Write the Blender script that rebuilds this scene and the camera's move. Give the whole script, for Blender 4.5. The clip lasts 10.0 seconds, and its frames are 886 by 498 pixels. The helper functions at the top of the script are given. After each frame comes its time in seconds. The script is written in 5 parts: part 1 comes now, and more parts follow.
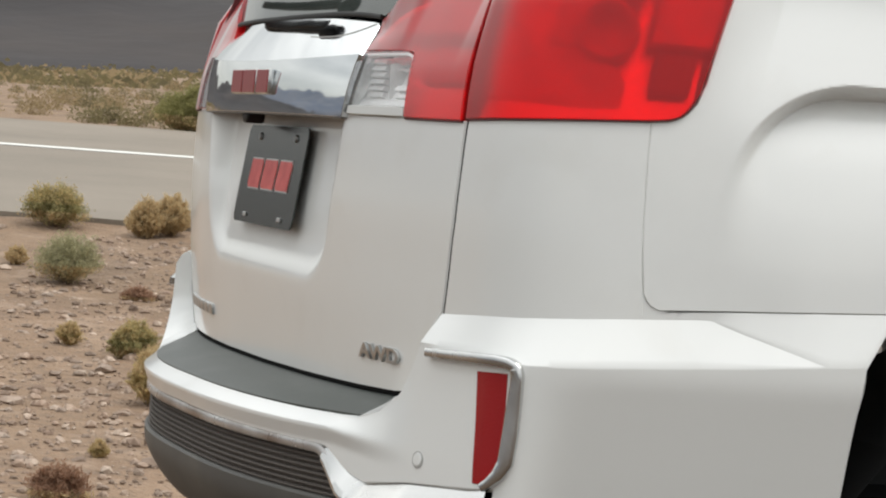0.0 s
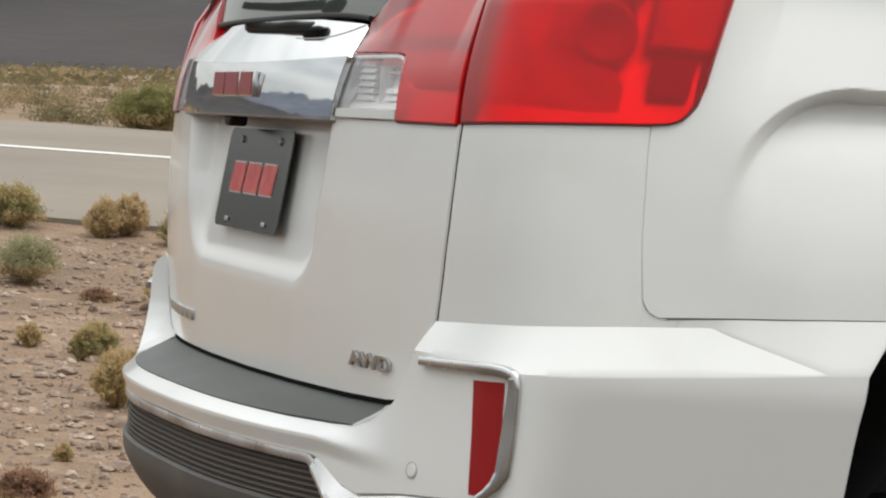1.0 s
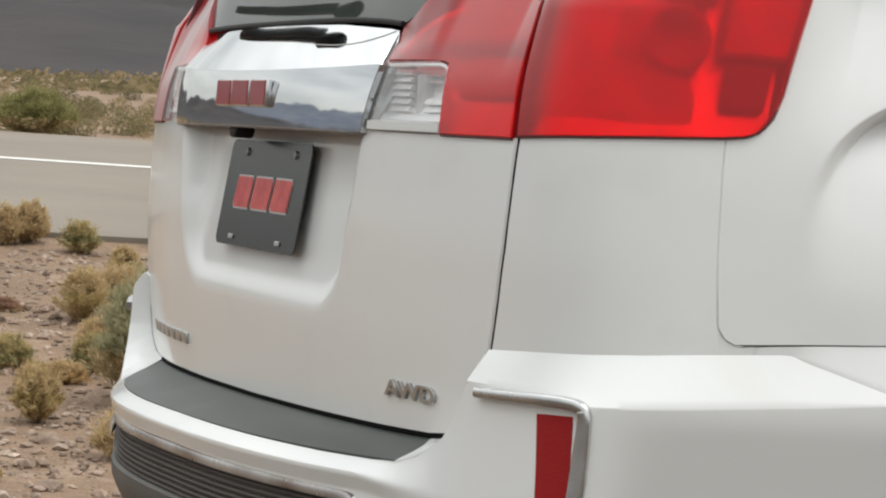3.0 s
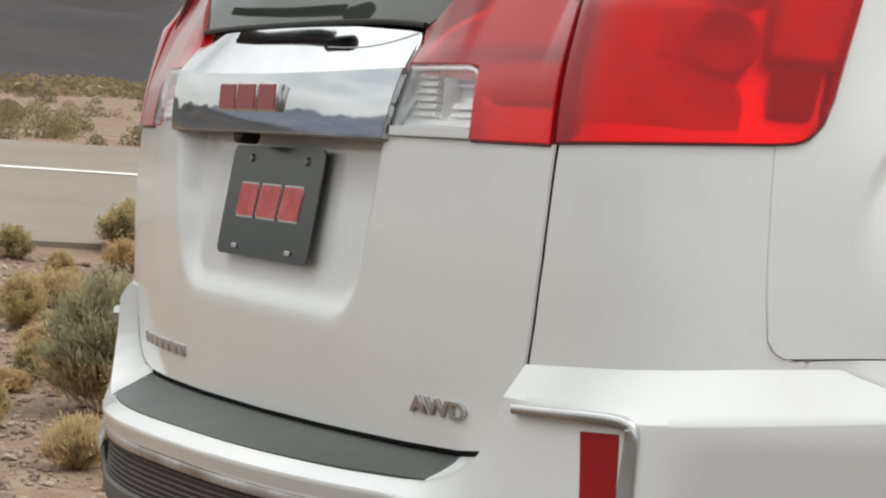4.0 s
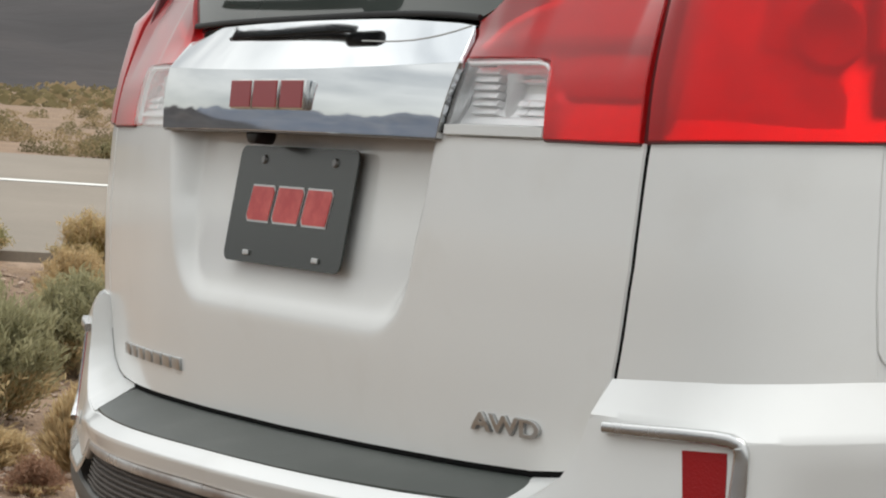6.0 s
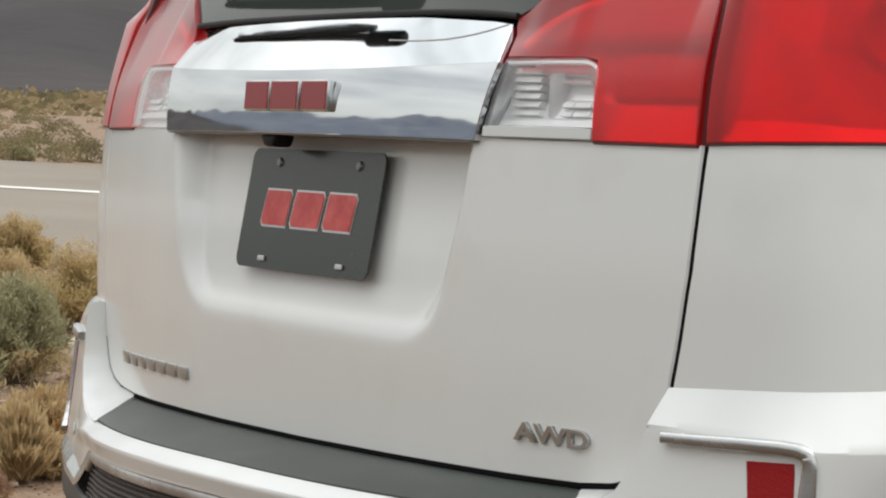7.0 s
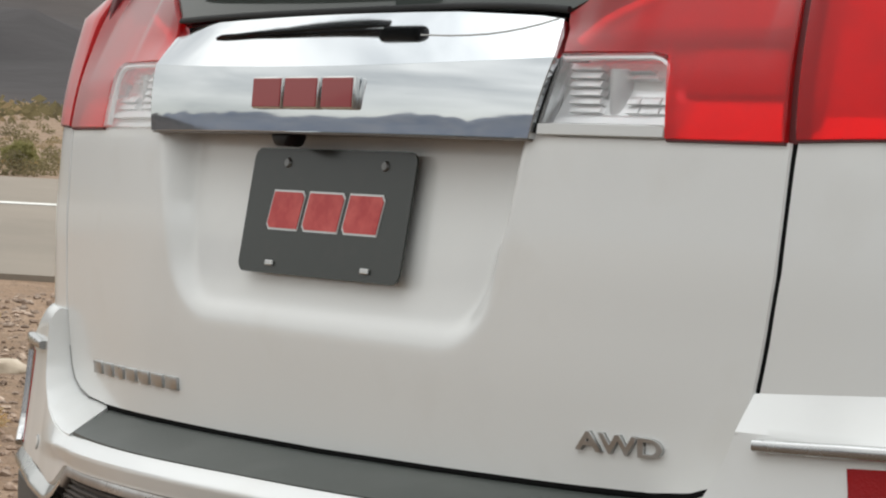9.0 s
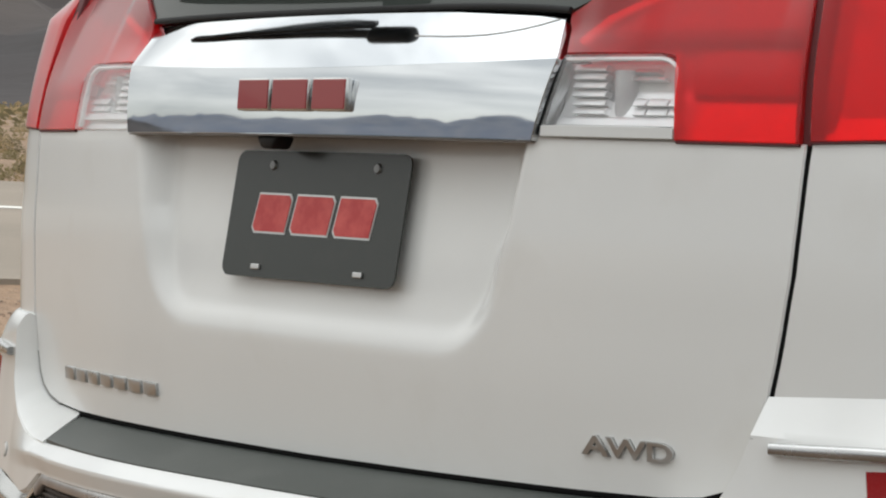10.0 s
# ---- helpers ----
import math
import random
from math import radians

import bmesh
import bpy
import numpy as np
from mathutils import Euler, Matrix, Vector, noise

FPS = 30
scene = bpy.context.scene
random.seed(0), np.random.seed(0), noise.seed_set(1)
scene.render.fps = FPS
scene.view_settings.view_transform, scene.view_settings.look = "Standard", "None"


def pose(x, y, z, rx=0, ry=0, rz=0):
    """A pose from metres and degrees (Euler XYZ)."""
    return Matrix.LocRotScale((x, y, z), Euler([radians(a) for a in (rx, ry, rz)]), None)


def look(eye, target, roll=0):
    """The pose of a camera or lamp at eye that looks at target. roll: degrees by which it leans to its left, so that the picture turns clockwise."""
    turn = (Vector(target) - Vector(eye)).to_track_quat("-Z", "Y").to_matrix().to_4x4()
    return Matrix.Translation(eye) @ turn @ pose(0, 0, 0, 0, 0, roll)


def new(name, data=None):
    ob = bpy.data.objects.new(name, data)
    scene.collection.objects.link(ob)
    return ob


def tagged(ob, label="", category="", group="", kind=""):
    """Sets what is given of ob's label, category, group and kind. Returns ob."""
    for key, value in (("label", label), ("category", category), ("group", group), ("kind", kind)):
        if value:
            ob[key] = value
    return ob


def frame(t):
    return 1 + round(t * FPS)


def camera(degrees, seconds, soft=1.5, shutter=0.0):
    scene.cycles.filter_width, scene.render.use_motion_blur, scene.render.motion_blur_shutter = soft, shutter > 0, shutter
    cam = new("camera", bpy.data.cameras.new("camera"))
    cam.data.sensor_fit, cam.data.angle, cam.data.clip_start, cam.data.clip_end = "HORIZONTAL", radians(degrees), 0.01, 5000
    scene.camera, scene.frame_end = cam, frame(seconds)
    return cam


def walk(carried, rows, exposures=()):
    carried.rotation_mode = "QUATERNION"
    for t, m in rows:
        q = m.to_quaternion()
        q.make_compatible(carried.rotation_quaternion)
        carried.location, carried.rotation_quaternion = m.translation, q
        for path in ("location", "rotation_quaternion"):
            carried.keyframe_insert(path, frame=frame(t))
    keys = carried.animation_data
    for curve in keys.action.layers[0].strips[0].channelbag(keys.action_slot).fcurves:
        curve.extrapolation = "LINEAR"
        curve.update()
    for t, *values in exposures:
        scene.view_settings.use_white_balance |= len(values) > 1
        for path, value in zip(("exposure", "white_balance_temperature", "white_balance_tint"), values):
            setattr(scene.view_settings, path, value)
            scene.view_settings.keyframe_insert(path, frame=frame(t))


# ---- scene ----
cam = camera(20.0, 10.0, soft=2.1)
PATH = [
    (0, (3.3715, -0.9400, 1.0383), (1.4865, -0.2764, 0.9570), 4.17),
    (0.5, (3.3418, -0.9531, 1.0425), (1.4640, -0.2699, 0.9599), 4.11),
    (1, (3.3002, -0.9675, 1.0426), (1.4287, -0.2669, 0.9620), 4.12),
    (1.5, (3.2429, -0.9875, 1.0425), (1.3795, -0.2652, 0.9649), 4.07),
    (2, (3.1837, -1.0154, 1.0462), (1.3296, -0.2695, 0.9686), 4.02),
    (2.5, (3.1135, -1.0456, 1.0454), (1.2689, -0.2765, 0.9697), 3.94),
    (4, (2.8926, -1.1482, 1.0414), (1.0872, -0.2903, 0.9748), 3.85),
    (4.5, (2.8212, -1.1859, 1.0361), (1.0320, -0.2944, 0.9734), 3.80),
    (5, (2.7511, -1.2262, 1.0328), (0.9807, -0.2977, 0.9718), 3.75),
    (6.5, (2.5455, -1.3490, 1.0217), (0.8318, -0.3193, 0.9685), 3.54),
    (7, (2.4771, -1.3890, 1.0196), (0.7843, -0.3252, 0.9686), 3.40),
    (7.5, (2.4138, -1.4329, 1.0152), (0.7449, -0.3319, 0.9670), 3.37),
    (8, (2.3510, -1.4769, 1.0109), (0.7101, -0.3343, 0.9663), 3.25),
    (8.5, (2.2891, -1.5225, 1.0088), (0.6754, -0.3417, 0.9655), 3.11),
    (9, (2.2324, -1.5641, 1.0020), (0.6464, -0.3463, 0.9634), 3.13),
    (9.5, (2.1825, -1.6022, 1.0016), (0.6258, -0.3472, 0.9642), 2.97),
    (10, (2.1421, -1.6334, 1.0021), (0.6120, -0.3460, 0.9657), 2.86),
]
walk(cam, [(t, look(e, g, r)) for t, e, g, r in PATH])

# ---- sky and sun: bright, thinly overcast desert day ----
world = bpy.data.worlds.new("sky")
scene.world = world
world.use_nodes = True
wn, wl = world.node_tree.nodes, world.node_tree.links
bg = wn["Background"]
sky = wn.new("ShaderNodeTexSky")
sky.sky_type, sky.sun_disc = "NISHITA", False
sky.sun_elevation, sky.sun_rotation = radians(59), radians(29)
coord = wn.new("ShaderNodeTexCoord")
stretch = wn.new("ShaderNodeMapping")
stretch.inputs["Scale"].default_value = (1.2, 1.2, 5.0)
cloud = wn.new("ShaderNodeTexNoise")
cloud.inputs["Scale"].default_value, cloud.inputs["Detail"].default_value = 1.6, 5
cloud_ramp = wn.new("ShaderNodeValToRGB")
cloud_ramp.color_ramp.elements[0].position, cloud_ramp.color_ramp.elements[0].color = 0.36, (4.95, 5.1, 5.2, 1)
cloud_ramp.color_ramp.elements[1].position, cloud_ramp.color_ramp.elements[1].color = 0.66, (10.2, 10.25, 10.15, 1)
sky_mix = wn.new("ShaderNodeMix")
sky_mix.data_type = "RGBA"
sky_mix.inputs["Factor"].default_value = 0.85
wl.new(coord.outputs["Generated"], stretch.inputs["Vector"])
wl.new(stretch.outputs["Vector"], cloud.inputs["Vector"])
wl.new(cloud.outputs["Fac"], cloud_ramp.inputs["Fac"])
wl.new(sky.outputs["Color"], sky_mix.inputs["A"])
split = wn.new("ShaderNodeSeparateXYZ")
wl.new(coord.outputs["Generated"], split.inputs["Vector"])
zenith = wn.new("ShaderNodeMapRange")
zenith.inputs["From Min"].default_value, zenith.inputs["From Max"].default_value = 0.0, 0.75
zenith.inputs["To Min"].default_value, zenith.inputs["To Max"].default_value = 0.52, 1.60
wl.new(split.outputs["Z"], zenith.inputs["Value"])
overcast = wn.new("ShaderNodeVectorMath")
overcast.operation = "SCALE"
wl.new(cloud_ramp.outputs["Color"], overcast.inputs[0])
wl.new(zenith.outputs["Result"], overcast.inputs["Scale"])
cast = wn.new("ShaderNodeMix")
cast.data_type = "RGBA"
cast.inputs["A"].default_value, cast.inputs["B"].default_value = (1.03, 1.0, 0.925, 1), (0.98, 1.0, 1.015, 1)
wl.new(split.outputs["Z"], cast.inputs["Factor"])
tinge = wn.new("ShaderNodeVectorMath")
tinge.operation = "MULTIPLY"
wl.new(overcast.outputs["Vector"], tinge.inputs[0])
wl.new(cast.outputs["Result"], tinge.inputs[1])
wl.new(tinge.outputs["Vector"], sky_mix.inputs["B"])
wl.new(sky_mix.outputs["Result"], bg.inputs["Color"])
bg.inputs["Strength"].default_value = 0.153
sun = new("sun", bpy.data.lights.new("sun", "SUN"))
sun.data.energy, sun.data.angle, sun.data.color = 1.5, radians(34), (1.0, 0.975, 0.92)
sun.matrix_world = look((1.9, 3.4, 6.6), (0, 0, 0))
scene.view_settings.exposure = 0.0


# ---- materials ----
def material(name, color, rough=0.5, metal=0.0, coat=0.0, spec=0.5):
    m = bpy.data.materials.new(name)
    m.use_nodes = True
    b = m.node_tree.nodes["Principled BSDF"]
    b.inputs["Base Color"].default_value = (*color, 1)
    b.inputs["Roughness"].default_value, b.inputs["Metallic"].default_value = rough, metal
    b.inputs["Coat Weight"].default_value, b.inputs["Specular IOR Level"].default_value = coat, spec
    return m


def place(m, kind="Object"):
    n = m.node_tree.nodes.new("ShaderNodeTexCoord")
    return n.outputs[kind]


def tinted(m, colors, scale, detail=6, low=0.35, high=0.65, vector=None, rough=0.6):
    """Colour from a noise ramp."""
    nt = m.node_tree
    tex = nt.nodes.new("ShaderNodeTexNoise")
    tex.inputs["Scale"].default_value, tex.inputs["Detail"].default_value, tex.inputs["Roughness"].default_value = scale, detail, rough
    nt.links.new(vector or place(m), tex.inputs["Vector"])
    ramp = nt.nodes.new("ShaderNodeValToRGB")
    el = ramp.color_ramp.elements
    el[0].position, el[1].position = low, high
    el[0].color, el[1].color = (*colors[0], 1), (*colors[-1], 1)
    for i, c in enumerate(colors[1:-1]):
        e = el.new(low + (high - low) * (i + 1) / (len(colors) - 1))
        e.color = (*c, 1)
    nt.links.new(tex.outputs["Fac"], ramp.inputs["Fac"])
    nt.links.new(ramp.outputs["Color"], nt.nodes["Principled BSDF"].inputs["Base Color"])
    return tex, ramp


def blended(m, tex_scale, color, low, high, amount=1.0, detail=4):
    """Lays a second noise of one colour over what already feeds the base colour."""
    nt = m.node_tree
    b = nt.nodes["Principled BSDF"]
    tex = nt.nodes.new("ShaderNodeTexNoise")
    tex.inputs["Scale"].default_value, tex.inputs["Detail"].default_value = tex_scale, detail
    nt.links.new(place(m), tex.inputs["Vector"])
    rng = nt.nodes.new("ShaderNodeMapRange")
    rng.inputs["From Min"].default_value, rng.inputs["From Max"].default_value, rng.inputs["To Max"].default_value = low, high, amount
    nt.links.new(tex.outputs["Fac"], rng.inputs["Value"])
    mix = nt.nodes.new("ShaderNodeMix")
    mix.data_type = "RGBA"
    if b.inputs["Base Color"].is_linked:
        nt.links.new(b.inputs["Base Color"].links[0].from_socket, mix.inputs["A"])
    else:
        mix.inputs["A"].default_value = b.inputs["Base Color"].default_value
    mix.inputs["B"].default_value = (*color, 1)
    nt.links.new(rng.outputs["Result"], mix.inputs["Factor"])
    nt.links.new(mix.outputs["Result"], b.inputs["Base Color"])


def bumped(m, scale, strength, distance, kind="noise", detail=5):
    nt = m.node_tree
    tex = nt.nodes.new("ShaderNodeTexNoise" if kind == "noise" else "ShaderNodeTexVoronoi")
    tex.inputs["Scale"].default_value = scale
    if kind == "noise":
        tex.inputs["Detail"].default_value = detail
    nt.links.new(place(m), tex.inputs["Vector"])
    bump = nt.nodes.new("ShaderNodeBump")
    bump.inputs["Strength"].default_value, bump.inputs["Distance"].default_value = strength, distance
    b = nt.nodes["Principled BSDF"]
    if b.inputs["Normal"].is_linked:
        nt.links.new(b.inputs["Normal"].links[0].from_socket, bump.inputs["Normal"])
    nt.links.new(tex.outputs["Fac" if kind == "noise" else "Distance"], bump.inputs["Height"])
    nt.links.new(bump.outputs["Normal"], b.inputs["Normal"])


def rough_varied(m, scale, low, high):
    nt = m.node_tree
    tex = nt.nodes.new("ShaderNodeTexNoise")
    tex.inputs["Scale"].default_value, tex.inputs["Detail"].default_value = scale, 5
    nt.links.new(place(m), tex.inputs["Vector"])
    rng = nt.nodes.new("ShaderNodeMapRange")
    rng.inputs["From Min"].default_value, rng.inputs["From Max"].default_value = 0.3, 0.7
    rng.inputs["To Min"].default_value, rng.inputs["To Max"].default_value = low, high
    nt.links.new(tex.outputs["Fac"], rng.inputs["Value"])
    nt.links.new(rng.outputs["Result"], nt.nodes["Principled BSDF"].inputs["Roughness"])


def lens(name, tint, gloss=0.06, solid=None, amount=0.0, blur=0.0):
    """Thin coloured plastic: tinted see-through with a glossy skin."""
    m = bpy.data.materials.new(name)
    m.use_nodes = True
    nt = m.node_tree
    nt.nodes.remove(nt.nodes["Principled BSDF"])
    clear = nt.nodes.new("ShaderNodeBsdfTransparent")
    clear.inputs["Color"].default_value = (*tint, 1)
    shine = nt.nodes.new("ShaderNodeBsdfGlossy")
    shine.inputs["Roughness"].default_value = gloss
    rim = nt.nodes.new("ShaderNodeLayerWeight")
    steep = nt.nodes.new("ShaderNodeMath")
    steep.operation = "POWER"
    steep.inputs[1].default_value = 3.0
    nt.links.new(rim.outputs["Facing"], steep.inputs[0])
    fres = nt.nodes.new("ShaderNodeMapRange")
    fres.inputs["To Min"].default_value, fres.inputs["To Max"].default_value = 0.03, 0.85
    nt.links.new(steep.outputs["Value"], fres.inputs["Value"])
    mix = nt.nodes.new("ShaderNodeMixShader")
    nt.links.new(fres.outputs["Result"], mix.inputs["Fac"])
    fluted = nt.nodes.new("ShaderNodeBsdfRefraction")
    fluted.inputs["Color"].default_value = (*tint, 1)
    fluted.inputs["Roughness"].default_value, fluted.inputs["IOR"].default_value = 0.28, 1.2
    moulded = nt.nodes.new("ShaderNodeMixShader")
    moulded.inputs["Fac"].default_value = blur
    nt.links.new(clear.outputs["BSDF"], moulded.inputs[1])
    nt.links.new(fluted.outputs["BSDF"], moulded.inputs[2])
    under = moulded.outputs["Shader"]
    if solid:
        milky = nt.nodes.new("ShaderNodeBsdfDiffuse")
        milky.inputs["Color"].default_value = (*solid, 1)
        both = nt.nodes.new("ShaderNodeMixShader")
        both.inputs["Fac"].default_value = amount
        nt.links.new(under, both.inputs[1])
        nt.links.new(milky.outputs["BSDF"], both.inputs[2])
        under = both.outputs["Shader"]
    nt.links.new(under, mix.inputs[1])
    nt.links.new(shine.outputs["BSDF"], mix.inputs[2])
    nt.links.new(mix.outputs["Shader"], nt.nodes["Material Output"].inputs["Surface"])
    return m


PAINT = material("white_paint", (0.80, 0.80, 0.795), 0.32, 0.0, 0.75)
PAINT.node_tree.nodes["Principled BSDF"].inputs["Coat Roughness"].default_value = 0.09
tinted(PAINT, [(0.772, 0.776, 0.755), (0.802, 0.806, 0.785)], 2.0, 3, 0.2, 0.8)
blended(PAINT, 7, (0.66, 0.64, 0.59), 0.58, 0.80, 0.4, 8)
blended(PAINT, 2.3, (0.60, 0.60, 0.585), 0.56, 0.74, 0.28, 7)
rough_varied(PAINT, 3, 0.29, 0.35)
CHROME = material("chrome", (0.650, 0.675, 0.695), 0.04, 1.0)
rough_varied(CHROME, 14, 0.025, 0.07)
DULL_CHROME = material("ground_tinted_chrome", (0.47, 0.46, 0.45), 0.3, 0.55)
# brown mottle puts the ground's reflection into the strip's colour
blended(DULL_CHROME, 11, (0.20, 0.155, 0.13), 0.40, 0.66, 0.85)
rough_varied(DULL_CHROME, 18, 0.2, 0.5)
BADGE = material("badge_silver", (0.50, 0.50, 0.49), 0.3, 1.0)
rough_varied(BADGE, 60, 0.25, 0.5)
SATIN = material("satin_silver", (0.62, 0.62, 0.61), 0.22, 1.0)
rough_varied(SATIN, 20, 0.16, 0.3)
RED_LENS = lens("red_lens", (1.0, 0.036, 0.046), 0.34, (1.0, 0.030, 0.036), 0.27, 0.6)
CLEAR_LENS = lens("clear_lens", (0.99, 0.99, 0.99), 0.06, (0.95, 0.95, 0.95), 0.12, 0.15)
REFLECTOR = material("lamp_reflector", (0.95, 0.95, 0.95), 0.3, 0.0)
bumped(REFLECTOR, 60, 0.25, 0.003)
LAMP_DARK = material("lamp_housing", (0.20, 0.19, 0.19), 0.4)
LAMP_DIM = material("lamp_dim_panel", (0.52, 0.51, 0.51), 0.35)
bumped(LAMP_DIM, 45, 0.4, 0.004)
blended(LAMP_DIM, 30, (0.34, 0.33, 0.33), 0.40, 0.68, 0.8)
LAMP_GREY = material("lamp_grey_well", (0.64, 0.64, 0.62), 0.35)
LAMP_MIRROR = material("lamp_mirror", (0.84, 0.84, 0.84), 0.4, 1.0)
rough_varied(LAMP_MIRROR, 25, 0.32, 0.5)
LAMP_MID = material("lamp_inner_panel", (0.78, 0.76, 0.76), 0.35)
bumped(LAMP_MID, 45, 0.4, 0.004)
blended(LAMP_MID, 24, (0.44, 0.42, 0.42), 0.40, 0.68, 0.8)
RED_PLASTIC = material("red_reflector", (0.32, 0.008, 0.009), 0.10, 0.0, 0.3)
bumped(RED_PLASTIC, 420, 0.15, 0.001, "voronoi")
GREY_PLASTIC = material("grey_plastic", (0.076, 0.073, 0.066), 0.6)
bumped(GREY_PLASTIC, 700, 0.25, 0.0006)
blended(GREY_PLASTIC, 6, (0.16, 0.145, 0.12), 0.48, 0.8, 0.6)
PAD = material("step_pad_plastic", (0.054, 0.062, 0.055), 0.45, 0.0, 0.0, 0.5)
bumped(PAD, 900, 0.3, 0.0005)
blended(PAD, 9, (0.088, 0.095, 0.085), 0.48, 0.75, 0.7)
BLACK = material("black_trim", (0.010, 0.010, 0.010), 0.55, 0.0, 0.0, 0.3)
LENS_GAP = material("lens_gap", (0.10, 0.010, 0.012), 0.6)
UNDERSIDE = material("dusty_underside", (0.20, 0.18, 0.165), 0.6)
GAP = material("panel_gap", (0.008, 0.008, 0.008), 0.9, 0.0, 0.0, 0.05)
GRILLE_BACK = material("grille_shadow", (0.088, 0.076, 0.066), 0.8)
SEAM = material("body_seam", (0.30, 0.30, 0.29), 0.8)
SENSOR_RING = material("sensor_ring", (0.486, 0.479, 0.459), 0.6)
DUSTY = material("dusty_plastic", (0.086, 0.072, 0.062), 0.8)
RUBBER = material("tyre_rubber", (0.022, 0.022, 0.022), 0.8)
bumped(RUBBER, 150, 0.3, 0.002)
ALLOY = material("wheel_alloy", (0.55, 0.55, 0.56), 0.3, 1.0)
GLASS = material("tinted_window_glass", (0.055, 0.064, 0.058), 0.05, 0.0, 0.0, 0.5)
rough_varied(GLASS, 5, 0.03, 0.09)
PLATE = material("plate_black", (0.030, 0.034, 0.030), 0.24, 0.0, 0.0)
blended(PLATE, 30, (0.04, 0.04, 0.035), 0.5, 0.8, 0.5)
MARK_RED = material("emblem_red", (0.30, 0.028, 0.030), 0.3, 0.0, 0.4)
PLATE_RED = material("plate_red", (0.55, 0.06, 0.055), 0.4)
tinted(PLATE_RED, [(0.62, 0.09, 0.08), (0.48, 0.035, 0.035)], 40, 3)
STEEL = material("bright_steel", (0.55, 0.55, 0.54), 0.3, 1.0)
SCREW = material("dull_screw_steel", (0.20, 0.20, 0.195), 0.4, 1.0)

SAND = material("desert_gravel", (0.35, 0.26, 0.19), 0.95)
tinted(SAND, [(0.140, 0.092, 0.057), (0.226, 0.149, 0.092), (0.310, 0.215, 0.140)], 1.1, 12, 0.3, 0.7, None, 0.7)
blended(SAND, 0.35, (0.270, 0.174, 0.112), 0.45, 0.75, 0.6)
blended(SAND, 5, (0.345, 0.250, 0.180), 0.54, 0.70, 0.6)
blended(SAND, 11, (0.135, 0.093, 0.066), 0.56, 0.72, 0.55)
blended(SAND, 26, (0.155, 0.110, 0.075), 0.56, 0.7, 0.6)
# unseen ground on the car's side is darkened to weaken its bounce light
sand_tree = SAND.node_tree
where = sand_tree.nodes.new("ShaderNodeVectorMath")
where.operation = "DOT_PRODUCT"
where.inputs[1].default_value = (-0.94, 0.342, 0)
sand_tree.links.new(place(SAND), where.inputs[0])
car_side = sand_tree.nodes.new("ShaderNodeMapRange")
car_side.inputs["From Min"].default_value, car_side.inputs["From Max"].default_value = 1.6, -0.8
sand_tree.links.new(where.outputs["Value"], car_side.inputs["Value"])
bounce_cut = sand_tree.nodes.new("ShaderNodeMix")
bounce_cut.data_type, bounce_cut.blend_type = "RGBA", "MULTIPLY"
bounce_cut.inputs["B"].default_value = (0.31, 0.30, 0.29, 1)
sand_tree.links.new(car_side.outputs["Result"], bounce_cut.inputs["Factor"])
sand_tree.links.new(sand_tree.nodes["Principled BSDF"].inputs["Base Color"].links[0].from_socket, bounce_cut.inputs["A"])
sand_tree.links.new(bounce_cut.outputs["Result"], sand_tree.nodes["Principled BSDF"].inputs["Base Color"])
bumped(SAND, 18, 0.9, 0.03)
bumped(SAND, 70, 0.6, 0.012, "voronoi")
ASPHALT = material("worn_asphalt", (0.19, 0.175, 0.155), 0.9)
tinted(ASPHALT, [(0.186, 0.157, 0.124), (0.238, 0.201, 0.160)], 0.6, 10, 0.3, 0.7)
blended(ASPHALT, 60, (0.138, 0.124, 0.108), 0.55, 0.75, 0.5)
bumped(ASPHALT, 120, 0.4, 0.006)
LINE = material("road_line_paint", (0.634, 0.625, 0.585), 0.7)
blended(LINE, 9, (0.45, 0.42, 0.38), 0.52, 0.75, 0.7)
ROCK = material("rock", (0.36, 0.27, 0.21), 0.9)
tinted(ROCK, [(0.17, 0.115, 0.082), (0.27, 0.195, 0.145), (0.40, 0.315, 0.25)], 9, 6)
stone = ROCK.node_tree
single = stone.nodes.new("ShaderNodeNewGeometry")
shift = stone.nodes.new("ShaderNodeMapRange")
shift.inputs["To Min"].default_value, shift.inputs["To Max"].default_value = 0.68, 1.32
stone.links.new(single.outputs["Random Per Island"], shift.inputs["Value"])
varied = stone.nodes.new("ShaderNodeVectorMath")
varied.operation = "SCALE"
stone.links.new(stone.nodes["Principled BSDF"].inputs["Base Color"].links[0].from_socket, varied.inputs[0])
stone.links.new(shift.outputs["Result"], varied.inputs["Scale"])
stone.links.new(varied.outputs["Vector"], stone.nodes["Principled BSDF"].inputs["Base Color"])
bumped(ROCK, 30, 0.5, 0.01)
PALE_ROCK = material("pale_sandstone", (0.42, 0.35, 0.27), 0.9)
tinted(PALE_ROCK, [(0.34, 0.28, 0.21), (0.48, 0.41, 0.32)], 6, 8)
bumped(PALE_ROCK, 40, 0.5, 0.008)
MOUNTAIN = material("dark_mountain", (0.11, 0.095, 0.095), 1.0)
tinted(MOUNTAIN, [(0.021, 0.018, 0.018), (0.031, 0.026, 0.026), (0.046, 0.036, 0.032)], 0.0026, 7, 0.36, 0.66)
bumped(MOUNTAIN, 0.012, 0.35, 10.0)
# the far range's blue-grey is distance haze mixed into its colour
RANGE = material("hazed_mountain_range", (0.12, 0.13, 0.16), 1.0)
